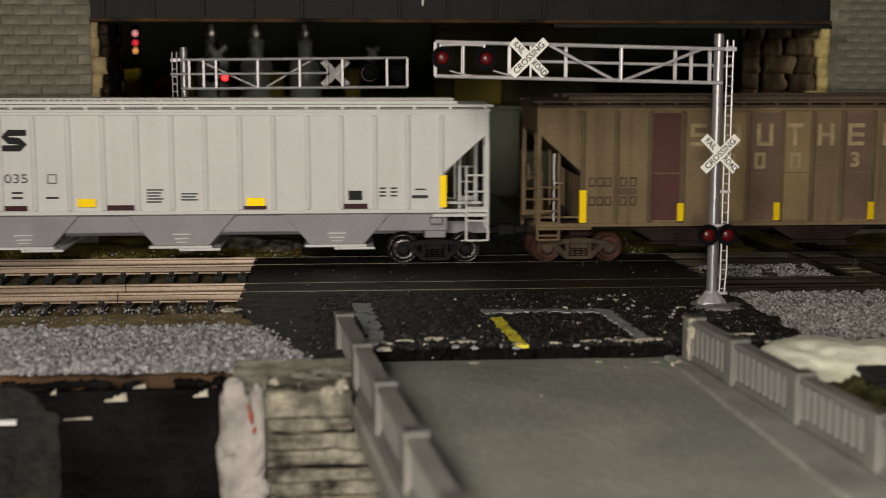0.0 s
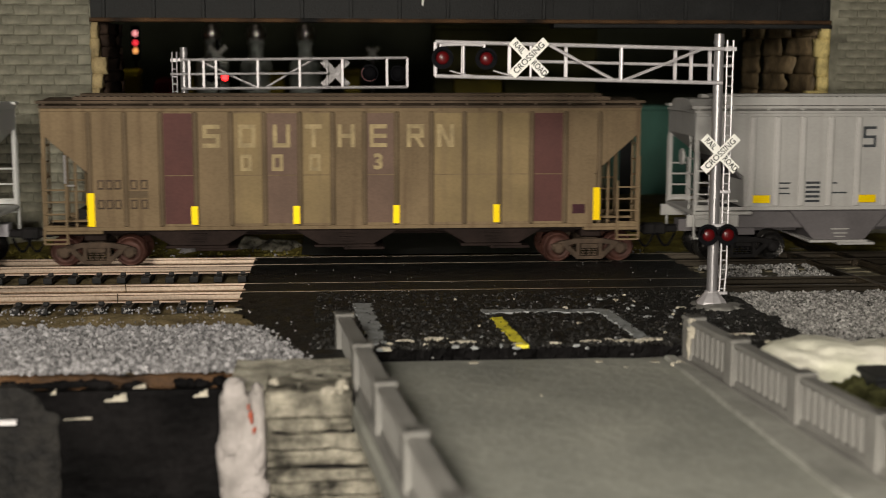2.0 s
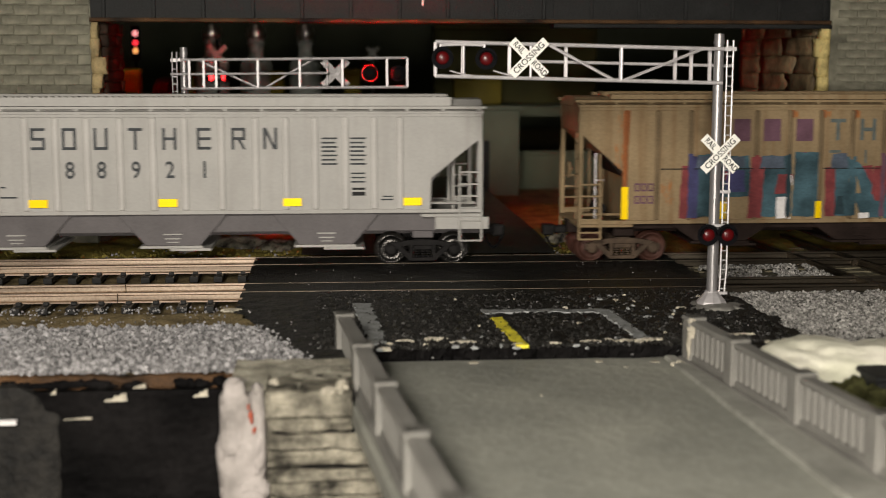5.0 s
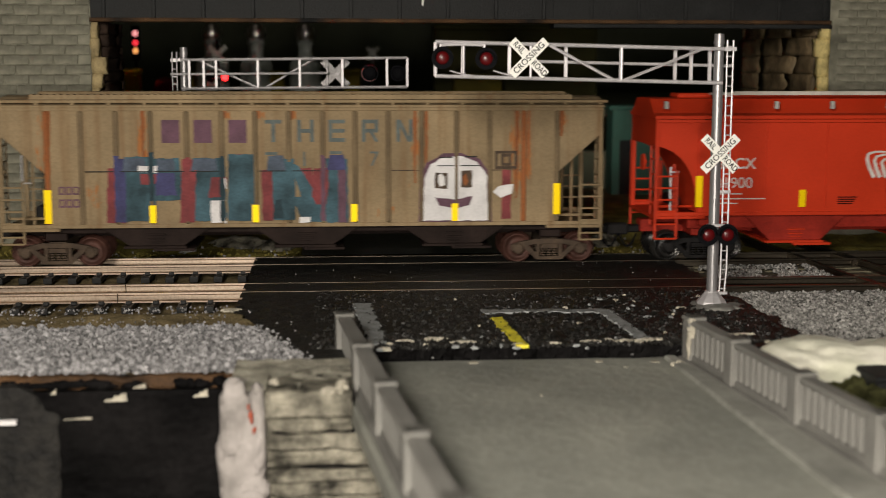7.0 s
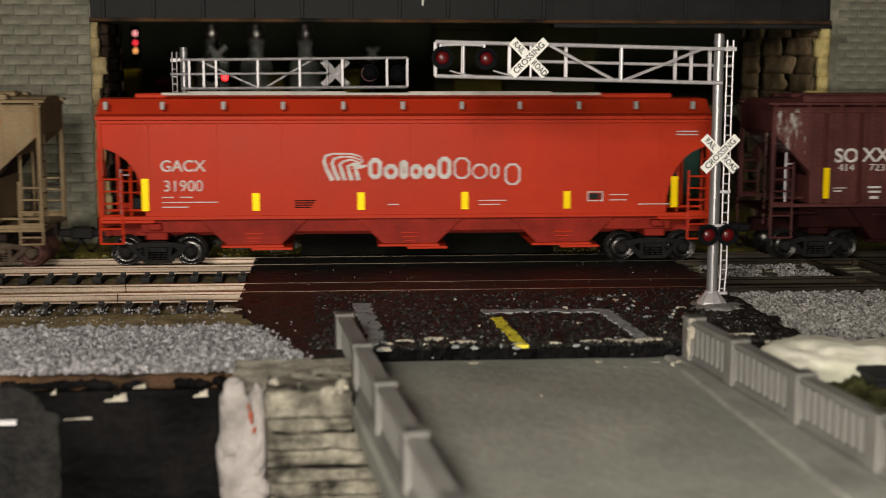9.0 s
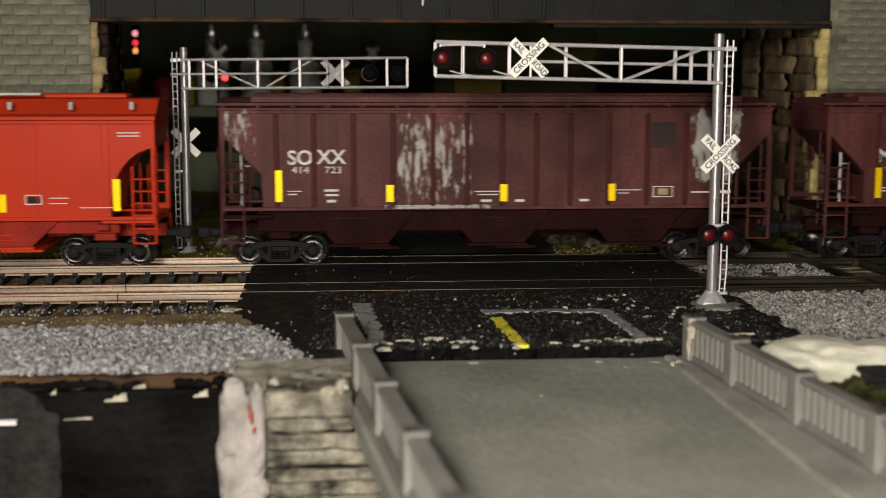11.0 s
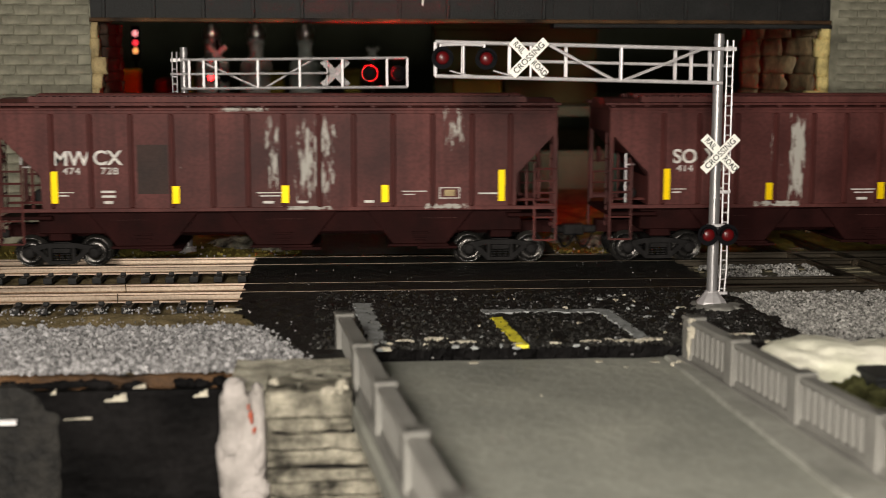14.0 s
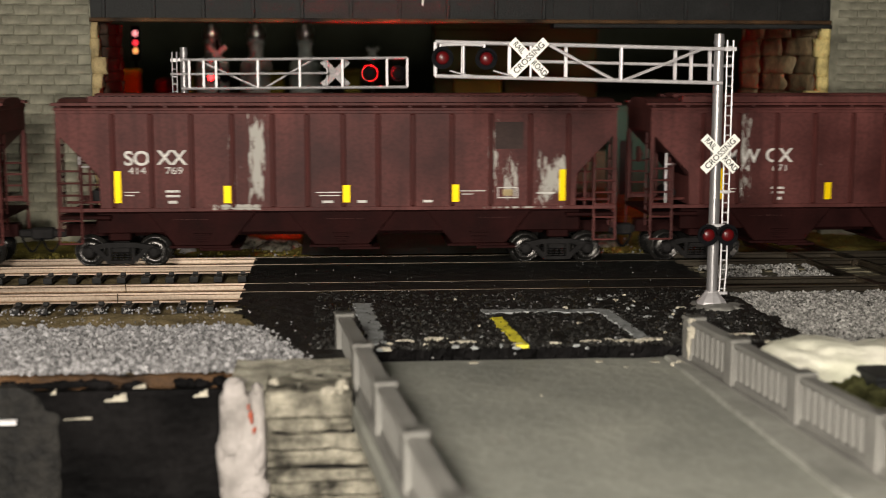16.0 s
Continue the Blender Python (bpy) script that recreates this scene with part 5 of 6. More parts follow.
# red car
M_WALK_PALE = mat("pale_roof_walk", (0.5, 0.47, 0.42), 0.6, var=0.15, scale=200)
red = hopper("bright red covered hopper car with curved sides", 661.0, 195, 16.7, 47.6, 54.6, [], M_RED_CAR, M_RED_UNDER, 80.6, gate_mat=M_RED_CAR, walks=False, cut_in=14.0, cut_top=38.5, cut_bottom=21.0, rounded=True)
tapes(red, shift(661.0, [(577.9, 23.8, 2.2, 10.2)] + [(o, 21.4, 2.2, 5.6) for o in (612.3, 645.4, 678.5, 711.5)] + [(746.5, 23.8, 2.2, 10.0)]))
for x in (-94.5, -77.1, -58.3, -39.8, -21.0, -2.3, 16.4, 34.9, 53.9, 72.4, 90.9):
    bm = bmesh.new()
    box(bm, x - 0.6, x + 0.6, -18.9, -17.4, 50.4, 52.9)
    part("walk_bracket", bm, M_GRAY_CAR, red, "silver roof walk bracket", 0.15)
bm = bmesh.new()
box(bm, -78, 62, -12.4, -9.0, 54.7, 55.5)
box(bm, -70, -20, -12.0, -9.4, 55.5, 55.9)
box(bm, 0, 46, -12.0, -9.4, 55.5, 55.9)
part("roof_walk", bm, M_WALK_PALE, red, "pale grated roof walk")
for x in (-82.0, -60.8, -40.7, -20.4, 0, 20.4, 40.8, 61.0, 81.0):
    strip(red, x - 0.1, x + 0.1, 18.0, 46.4, M_RED_CAR, "seam", thick=0.22)
lettering("GACX", 5.0, M_PALE, red, -71.4, -17.72, 32.6, stroke=0.05)
lettering("31900", 5.0, M_PALE, red, -71.4, -17.72, 26.3)
# company mark: a sweep of curved pale stripes, and plain rounded blocks for its name
def ribbon(parent, pts, widths, material, name="mark_stripe"):
    """A flat stripe along points of the side, with a width at each."""
    lo, hi = [], []
    for i, (x, z) in enumerate(pts):
        a, b = Vector(pts[max(0, i - 1)]), Vector(pts[min(len(pts) - 1, i + 1)])
        n = (b - a).orthogonal().normalized() * widths[i] / 2
        lo.append((x + n.x, z + n.y)), hi.append((x - n.x, z - n.y))
    bm = bmesh.new()
    for i in range(len(pts) - 1):
        slab(bm, [lo[i], lo[i + 1], hi[i + 1], hi[i]], -17.76, -17.3)
    bmesh.ops.remove_doubles(bm, verts=bm.verts[:], dist=0.001)
    part(name, bm, material, parent)


# tail of a bold slanted black emblem on the white car
ribbon(white, [(-46.6, 43.3), (-52.0, 43.3), (-53.3, 42.0), (-52.0, 40.9), (-49.0, 40.7), (-47.6, 39.6), (-48.8, 38.5), (-54.6, 38.5)], [1.8, 2.0, 2.2, 2.2, 2.2, 2.2, 2.0, 1.8], M_INK, "emblem")
ribbon(white, [(-62.5, 44.0), (-60.4, 39.4), (-58.8, 38.5), (-57.0, 39.2), (-55.0, 44.0)], [2.2, 2.2, 2.0, 2.2, 2.2], M_INK, "emblem")


for k in range(5):
    foot, crown = -24.6 + 2.05 * k, 36.1 - 0.95 * k
    pts = [(foot, 28.0), (foot - 1.6 + 0.25 * k, 31.0 - 0.1 * k), (foot - 2.6 + 0.45 * k, 34.0 - 0.5 * k), (foot - 2.2 + 0.7 * k, crown - 0.3), (foot + 0.4 + 0.6 * k, crown + 0.35),
           (-18.5 + 0.1 * k, crown + 0.3), (-15.6 - 0.3 * k, crown - 0.6), (-14.9 - 0.6 * k, 34.0 - 0.45 * k), (-16.6 - 0.4 * k, 32.9 - 0.3 * k)]
    ribbon(red, pts, [1.35, 1.2, 1.0, 0.8, 0.62, 0.55, 0.5, 0.45, 0.3], M_PALE)


def rounded_block(parent, x0, x1, z0, z1, stroke, material):
    """A hollow block with cut corners."""
    def oct_at(d):
        k = min(1.35, 0.34 * (x1 - x0)) * (1 - 0.3 * d)
        a, b, e, f = x0 + d, x1 - d, z0 + d, z1 - d
        return [(a + k, e), (b - k, e), (b, e + k), (b, f - k), (b - k, f), (a + k, f), (a, f - k), (a, e + k)]
    out, inn = oct_at(0), oct_at(stroke)
    bm = bmesh.new()
    for i in range(8):
        j = (i + 1) % 8
        slab(bm, [out[i], out[j], inn[j], inn[i]], -17.76, -17.3)
    bmesh.ops.remove_doubles(bm, verts=bm.verts[:], dist=0.001)
    part("name_block", bm, material, parent)


for x0, x1, hi, lo in ((-13.2, -8.9, 35.1, 28.3), (-8.3, -3.8, 33.1, 28.3), (-3.3, -0.6, 34.4, 28.3), (-0.1, 4.0, 33.1, 28.3), (4.5, 8.2, 33.1, 28.3), (8.8, 13.2, 35.4, 28.3)):
    rounded_block(red, x0, x1, lo, hi, 1.25, M_PALE)
for x0, x1, hi, lo in ((14.0, 19.2, 35.1, 28.3), (19.9, 24.8, 33.1, 28.3), (25.7, 28.6, 33.1, 28.3), (30.4, 35.4, 33.1, 26.2)):
    rounded_block(red, x0, x1, lo, hi, 0.6, M_PALE)
bars(red, [(-78, -74.4, 22.9, 0.4), (-72.4, -68.6, 22.9, 0.4), (-78, -60.6, 21.3, 0.35), (-78, -70, 19.8, 0.35), (-7.0, -3.6, 20.2, 0.35), (22.0, 31.0, 21.3, 0.3), (22.0, 29.0, 20.0, 0.3), (64.5, 70.5, 22.9, 0.3), (64.5, 70.0, 21.2, 0.3), (74, 84, 19.8, 0.3), (86, 93, 43.2, 0.4), (86, 93, 42.2, 0.4)], M_PALE)
bars(red, [(-36.6, -30.0 - 0.5 * k, 21.6 - 0.7 * k, 0.35) for k in range(4)], M_BOXRED_DARK)
frames(red, [59.8], 22.4, 5.2, 3.2, 0.35, M_PALE)
bars(red, [(57.8, 61.8, 22.4, 2.0)], M_INK, name="stencil_block")

# oxide red cars
OX = ((867.2, 177.0, (796.9, 832.0, 868.4, 903.5, 936.9), "SO", "XX", -64.1, -53.7, "414", "723",
       [(-82.5, 6.5, 34, 52, 0.55), (-23, 14.0, 18, 52.5, 0.56), (70.4, 9.5, 24, 53, 0.82), (-10.6, 2.0, 20, 52, 0.6), (-20, 22, 18.6, 20.2, 0.75)], (49.0, 57.2, 38.0, 46.2)),
      (1062.2, 175.4, (991.8, 1029.1, 1063.2, 1094.7, 1132.0), "MW", "CX", -65.8, -54.1, "474", "728",
       [(-3.0, 2.4, 19, 51, 0.62), (10.7, 8.0, 19, 51, 0.62), (54.7, 5.0, 36, 52, 0.5), (-12, 10, 49.5, 51.4, 0.7), (52, 9, 18.6, 20.6, 0.8), (8, 10, 18.6, 20.0, 0.8)], (-45.0, -35.4, 24.0, 39.5)),
      (1255.4, 176.7, (1185.7, 1219.6, 1257.0, 1291.7, 1326.1), "SO", "XX", -64.3, -52.9, "414", "769",
       [(-34.2, 1.6, 19, 51, 0.55), (-26.5, 3.2, 19, 51, 0.8), (48.4, 2.2, 19, 50, 0.62), (54.5, 3.4, 20, 38, 0.58), (67.5, 6.5, 18.5, 38, 0.7), (-33, 10, 18.6, 20.8, 0.8), (58, 16, 18.6, 19.6, 0.6)], (49.0, 58.2, 37.8, 46.4)),
      (1443.0, 176.2, (1378.0, 1413.7, 1449.0, 1484.0, 1519.0), "MW", "CX", -58.6, -45.8, "474", "671",
       [(-57.5, 3.6, 19, 51, 0.62), (20, 9, 19, 51, 0.6)], (30.0, 40.0, 26.0, 40.0)))
RR = [-71.0, -59.2, -46.7, -34.1, -21.5, -10.6, 0.7, 11.7, 22.7, 35.2, 47.7, 60.3, 72.6]
M_SOOT = mat("dark_gray_painted_patch", (0.036, 0.021, 0.018), 0.65, var=0.3, scale=120)
for cen, ln, tp, wa, wb, xa, xb, na, nb, spots, soot in OX:
    paint = mat("oxide_red_peeling_paint", (0.056, 0.0098, 0.0084), 0.6, var=0.45, scale=38, bump=0.04, fine=900, spec=0.2, tint=(0.095, 0.03, 0.027), streak=((0.036, 0.01, 0.009), 0.6), stains=[(a, b, c0, d, e - 0.06) for a, b, c0, d, e in spots], stain_color=(0.4, 0.385, 0.35))
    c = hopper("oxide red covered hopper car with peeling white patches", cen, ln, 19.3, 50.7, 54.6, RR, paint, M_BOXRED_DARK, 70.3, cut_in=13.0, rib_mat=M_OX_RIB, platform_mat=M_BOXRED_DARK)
    tapes(c, shift(cen, [(tp[0], 26.3, 2.0, 10.0)] + [(o, 23.8, 2.2, 5.5) for o in tp[1:4]] + [(tp[4], 26.2, 2.0, 10.0)]))
    strip(c, *soot, M_SOOT, "painted_patch", y=-17.6, thick=0.06)
    lettering(wa, 6.3, M_PALE, c, xa + 0.6, -17.72, 35.0, stroke=0.12, wide=1.0)
    lettering(wb, 6.3, M_PALE, c, xb, -17.72, 35.2, stroke=0.12, wide=1.0)
    lettering(na, 3.1, M_PALE, c, xa + 0.6, -17.72, 31.2, wide=1.2)
    lettering(nb, 3.1, M_PALE, c, xb + 0.6, -17.72, 31.2, wide=1.2)
    bars(c, [(xa - 3.4, xa + 1.0, 24.6, 0.3), (xa - 3.4, xa - 0.6, 23.6, 0.4), (xb - 2.2, xb + 2.2, 24.8, 0.7), (xb - 2.0, xb + 2.2, 23.3, 0.7), (xb - 1.4, xb + 1.4, 21.4, 0.9), (-8.0, 0.0, 24.2, 0.35), (-7.0, -0.6, 23.2, 0.35), (-6.0, -2.6, 21.2, 0.8),
             (5.0, 8.0, 21.2, 0.8), (38.0, 46.0, 24.4, 0.3), (38.5, 42.0, 23.4, 0.3), (26, 29, 21.2, 0.8), (62.5, 68.5, 23.6, 0.5)], M_PALE)
    frames(c, [53.2], 23.8, 6.6, 3.6, 0.3, M_PALE)
    bars(c, [(51.6, 54.8, 23.8, 2.0)], M_FADED, name="stencil_block")
    for k in range(3):
        bars(c, [(-54 + 49 * k, -42 + 49 * k, 15.6, 0.16)], M_MAROON_PATCH, y=-15.6)


# ---- scenery details ----
# bricks on the pier faces
def brickwork(owner, x0, x1, z0, z1, w, hgt, seed, proud=1.0):
    rnd = random.Random(seed)
    kinds = []
    for k in range(4):
        bm = bmesh.new()
        v = box(bm, -w / 2 + 0.1, w / 2 - 0.1, (-0.1 - 0.05 * k) * proud, 0.9, -hgt / 2 + 0.04, hgt / 2 - 0.04)
        for q in v:
            q.co += Vector((rnd.uniform(-0.4, 0.3), rnd.uniform(-0.14, 0.1) * proud, rnd.uniform(-0.25, 0.2)))
        kinds.append(mesh_of("brick", bm, M_PIER, 0.3))
    row, z = 0, z0 + hgt / 2
    while z < z1:
        x = x1 - w / 2 - (w / 2 if row % 2 else 0)
        if row % 2:
            bm = bmesh.new()
            box(bm, x1 - w / 2 + 0.14, x1, -0.4, 0.9, z - hgt / 2 + 0.12, z + hgt / 2 - 0.12)
            o = part("brick", bm, M_PIER, owner, bevel=0.12)
            o.location = (0, 500.3 * MM, 0)
            x = x1 - w
        while x > x0 + w / 2:
            again("brick", rnd.choice(kinds), owner, x, 500.3, z, 0)
            x -= w
        row, z = row + 1, z + hgt


brickwork(pier_left, -190, -89.2, 10, 94, 9.0, 3.6, 5, 0.4)
brickwork(pier_right, 188.6, 245, 10, 94, 7.6, 3.0, 6, 0.35)


def foam_edge(name, x, lean, seed, width, label, material=M_FOAM):
    rnd = random.Random(seed)
    f = thing(name, label, "foam edge", 0, 0, 0)
    z = 8.0
    while z < 79.2:
        hgt = rnd.uniform(5.0, 8.0)
        w = width * rnd.uniform(0.45, 1.4)
        bm = bmesh.new()
        v = box(bm, x - w * (1 if lean < 0 else 0), x + w * (1 if lean > 0 else 0), 498.5 + rnd.uniform(0, 1.5), 504, z, min(z + hgt, 79.4))
        bmesh.ops.subdivide_edges(bm, edges=bm.edges[:], cuts=2, use_grid_fill=True)
        for q in bm.verts:
            q.co.x += 0.9 * wob(q.co.z, q.co.y, 2.3, seed)
            q.co.y += 0.8 * wob(q.co.z, q.co.x, 2.0, seed + 3)
        part("foam_piece", bm, material, f, bevel=0.0, smooth=True)
        z += hgt
    return f


foam_edge("foam_strip", -88.8, 1, 2, 4.0, "tan cut edge of the bridge pier")
foam_edge("foam_strip", 188.2, -1, 7, 6.4, "jagged yellow-tan foam edge of the stone wall", M_FOAM_Y)


def side_wall(x, face, seed, label, material, course, y_end=600):
    rnd = random.Random(seed)
    w = thing("abutment_wall", label, "stone wall", 0, 0, 0)
    z = -4
    while z < 76:
        y = 505
        while y < y_end:
            ln = min(rnd.uniform(22, 48), y_end - y)
            bm = bmesh.new()
            d = rnd.uniform(3.6, 4.8)
            x0, x1 = sorted((x, x + face * d))
            box(bm, x0, x1, y + 0.1, y + ln - 0.1, z + 0.12, z + course - 0.12)
            bmesh.ops.subdivide_edges(bm, edges=bm.edges[:], cuts=3, use_grid_fill=True)
            for q in bm.verts:
                q.co += Vector((wob(q.co.y, q.co.z, 4, seed) * 1.6 + wob(q.co.y, q.co.z, 1.7, seed) * 0.7, 0, wob(q.co.y, q.co.x, 3, seed + 1) * 0.5))
            part("stone", bm, material, w, bevel=0.0, smooth=True)
            y += ln
        z += course
    return w


M_ROCK_DARK = mat("brown_stone_casting", (0.15, 0.108, 0.06), 0.6, var=0.6, scale=120, bump=0.8, fine=600)
side_wall(188.2, -1, 21, "brown rock-faced stone wall under the bridge", M_ROCK_DARK, 7.2)
# Left stone kept dark in colour so the red lamp's spill stays faint.
side_wall(-88.8, 1, 22, "dark brown stone wall under the bridge", mat("darkened_brown_stone", (0.04, 0.024, 0.016), 0.85, var=0.5, scale=120, bump=0.8), 4.4, 546)

# plaster shoulder and stone abutment under the near bridge
def lump(name, cx, cy, cz, rx, ry, rz, seed, material, label, category, rough=0.25, power=0.8, size=7.0):
    bm = bmesh.new()
    bmesh.ops.create_icosphere(bm, subdivisions=5, radius=1.0)
    for v in bm.verts:
        n = v.co.normalized()
        p = Vector([math.copysign(abs(a) ** power, a) for a in n])
        p = Vector((p.x * rx, p.y * ry, p.z * rz))
        k = 1 + rough * noise.noise(Vector((p.x / size + seed, p.y / size, p.z / size))) + rough * 0.3 * noise.noise(Vector((p.x / size * 3 + seed, p.y / size * 3, p.z / size * 3)))
        v.co = Vector((cx, cy, cz)) + p * k
    return tagged(part(name, bm, material, None, label, smooth=True), category=category)


lump("plaster_rock", -19.6, 268, -25, 4.9, 7, 25.8, 24, M_PLASTER, "lumpy white plaster shoulder beside the abutment", "plaster", 0.2, 0.5, 6)
lump("plaster_fold", -21.0, 263.3, -6, 2.9, 2.0, 8.5, 31, M_PLASTER, "folded white plaster on the shoulder", "plaster", 0.3, 0.8, 4)
lump("plaster_fold", -16.4, 263.0, -8, 1.6, 2.0, 10.5, 37, M_PLASTER, "folded white plaster on the shoulder", "plaster", 0.3, 0.8, 4)
lump("plaster_fold", -19.0, 262.9, -19.0, 4.6, 1.6, 5.0, 39, M_PLASTER, "folded white plaster on the shoulder", "plaster", 0.35, 0.8, 3)
M_REDDAB = mat("orange_red_paint", (0.36, 0.085, 0.05), 0.6, var=0.3, scale=400)
for cx, z, w, hgt in ((-17.95, -3.0, 0.5, 0.9), (-17.5, -5.0, 0.9, 1.5), (-17.4, -6.2, 0.7, 1.0), (-16.9, -8.0, 0.8, 1.2)):
    lump("paint_dab", cx, 260.9, z, w * 0.5, 0.7, hgt * 0.6, cx * 7, M_REDDAB, "orange-red paint dab on the white plaster", "paint", 0.5, 0.9, 0.8)
M_PLASTER_Y = mat("cream_plaster", (0.6, 0.6, 0.46), 0.75, var=0.2, scale=70, bump=0.35, fine=330, tint=(0.72, 0.69, 0.6))
lump("plaster_rock", 111.0, 281, -6.4, 26.0, 13, 10.4, 9, M_PLASTER_Y, "smooth cream plaster mound beside the bridge", "plaster", 0.22, 0.75, 9)
# Dark green lump standing in for the dark hollow under the mound.
lump("turf_clump", 106.5, 259, -5.2, 9, 5, 5.2, 15, mat("dark_green_hollow", (0.05, 0.05, 0.02), 0.95, var=0.6, scale=200, bump=1.0, spec=0.05), "dark green lump in the hollow under the plaster mound", "turf", 0.5, 0.9, 3)
bm = bmesh.new()
box(bm, 110.6, 124, 258.5, 268, -24, 1.2)
box(bm, 110.0, 124, 257.8, 269, 0.0, 1.4)
tagged(part("black_post", bm, M_GIRDER, None, "square black post with a flat cap", 0.4), category="post")


def abutment():
    a = thing("stone_abutment", "khaki stone abutment carrying the gray bridge", "abutment", 0, 0, 0)
    rnd = random.Random(31)
    z = 0.4
    for course, hgt in enumerate((5.6, 3.7, 3.6, 3.6, 2.6, 3.2, 5.0, 6.0)):
        x = -14.4 + rnd.uniform(-0.4, 0.4)
        x_end = 3.0 if course < 2 else 20.0
        while x < x_end:
            ln = 40.0
            bm = bmesh.new()
            d = rnd.uniform(-0.6, 0.6) - (1.9 if course in (0, 4) else 0)
            box(bm, x + 0.25, min(x + ln, x_end) - 0.25, 260.8 + d, 283, z - hgt + 0.3, z - 0.3)
            bmesh.ops.subdivide_edges(bm, edges=bm.edges[:], cuts=7, use_grid_fill=True)
            rough = 0.8 if course in (0, 4) else 1.9
            for q in bm.verts:
                q.co.y += rough * wob(q.co.x, q.co.z, 1.8, 3.3) + 0.4 * rough * wob(q.co.x, q.co.z, 0.8, 1.3)
                q.co.z += 0.5 * wob(q.co.x, q.co.y + 9 * course, 2.2, 7)
            part("stone", bm, M_ROCK, a, smooth=True)
            x += ln
        z -= hgt
    bm = bmesh.new()
    box(bm, -13.6, 3, 262.4, 284, -24, -0.6)
    box(bm, 3, 20, 262.4, 284, -24, -9.0)
    part("core", bm, M_WALLBLACK, a)
    return a


abutment()
M_ABUT_TOP = mat("pale_gray_plaster_top", (0.34, 0.32, 0.26), 0.9, var=0.5, scale=180, bump=0.8)
sheet("abutment_top", -22, 3, 262, 287, 1.2, lambda x, y: -0.2 + (y - 262) * 0.03 + 0.5 * wob(x, y, 4), M_ABUT_TOP, "rough pale gray top of the abutment")


# markings and chips on the road
def blot(name, pts, material, label, z=0.22, seed=1, jitter=0.5):
    """A worn painted mark with a ragged edge lying on the road."""
    rnd = random.Random(seed)
    out = []
    for (x0, y0), (x1, y1) in zip(pts, pts[1:] + pts[:1]):
        n = max(1, int(math.hypot(x1 - x0, y1 - y0) / 1.2))
        for k in range(n):
            out.append((x0 + (x1 - x0) * k / n + rnd.uniform(-jitter, jitter), y0 + (y1 - y0) * k / n + rnd.uniform(-jitter, jitter) * 1.6))
    bm = bmesh.new()
    slab(bm, out, -0.6, z, "z")
    return tagged(part(name, bm, material, None, label), category="road marking")


blot("yellow_line", [(39.4, 334), (42.0, 334), (44.0, 300), (41.0, 300)], M_YELLOW, "worn yellow centre line on the road", seed=2)
blot("stop_line", [(38.0, 345), (70.8, 343), (70.6, 338.5), (54, 341), (38.4, 340)], M_GRAYLINE, "faded gray stop line on the road", seed=3)
blot("edge_line", [(68.5, 345), (71.5, 342), (74.4, 305), (71.2, 305)], M_GRAYLINE, "faded gray edge line on the road", z=0.26, seed=4)
blot("edge_line", [(4.0, 356), (8.8, 356), (11.6, 304), (7.6, 304)], M_GRAYLINE, "faded gray edge line on the road", seed=5)
rnd = random.Random(77)


def smear(cx, cy, w, d, rnd):
    """A thin ragged flake, highest inside and sinking into the road at its rim."""
    bm = bmesh.new()
    n = max(9, int(5 * (w + d)))
    k0 = rnd.uniform(0, 50)
    rad = [0.75 + 0.55 * noise.noise(Vector((math.cos(k * 2 * math.pi / n) * 1.8, math.sin(k * 2 * math.pi / n) * 1.8, k0))) + rnd.uniform(-0.12, 0.12) for k in range(n)]
    rings = []
    for s, z in ((1.0, -0.25), (0.86, 0.16), (0.4, 0.3)):
        rings.append([bm.verts.new((cx + math.cos(k * 2 * math.pi / n) * w / 2 * rad[k] * s, cy + math.sin(k * 2 * math.pi / n) * d / 2 * rad[k] * s, z + rnd.uniform(-0.08, 0.08))) for k in range(n)])
    for r0, r1 in zip(rings, rings[1:]):
        for k in range(n):
            bm.faces.new((r0[k], r0[(k + 1) % n], r1[(k + 1) % n], r1[k]))
    bm.faces.new(rings[-1]), bm.faces.new(rings[0][::-1])
    return bm


for cx, cy, w, d in ((15.6, 307, 4.5, 3), (23.0, 309, 4.4, 4), (29.0, 305, 5.0, 3), (42, 301.5, 3.0, 2.2), (50.5, 302, 2.6, 2), (59.6, 303.4, 3.6, 3), (68.6, 303.4, 6.0, 4.2), (74.2, 304.6, 5.4, 4.2), (64, 305.5, 2.0, 2),
                     (76.8, 357, 2.6, 4), (92, 345, 3.4, 3), (35.2, 324, 1.0, 3.4), (32.5, 361.6, 0.9, 2.4), (48.9, 360.4, 0.8, 2.2), (-28, 350, 6, 5), (10.5, 298.5, 3, 3), (96.5, 309, 8, 2)):
    bm = smear(cx, cy, w * 1.5 if cy < 310 else w, d, rnd)
    tagged(part("plaster_chip", bm, M_CHIP, None, "pale plaster showing through chipped road paint"), category="chip")


for k in range(42):
    cx, cy = (rnd.uniform(58, 108), rnd.uniform(300, 368)) if k < 28 else (rnd.uniform(8, 60), rnd.uniform(296, 312))
    w, d = rnd.uniform(0.6, 2.4), rnd.uniform(0.8, 3.4)
    bm = smear(cx, cy, w, d, rnd)
    tagged(part("paint_chip", bm, M_GRAYLINE if k % 3 else M_CHIP, None, "small pale chip in the black road paint"), category="chip")


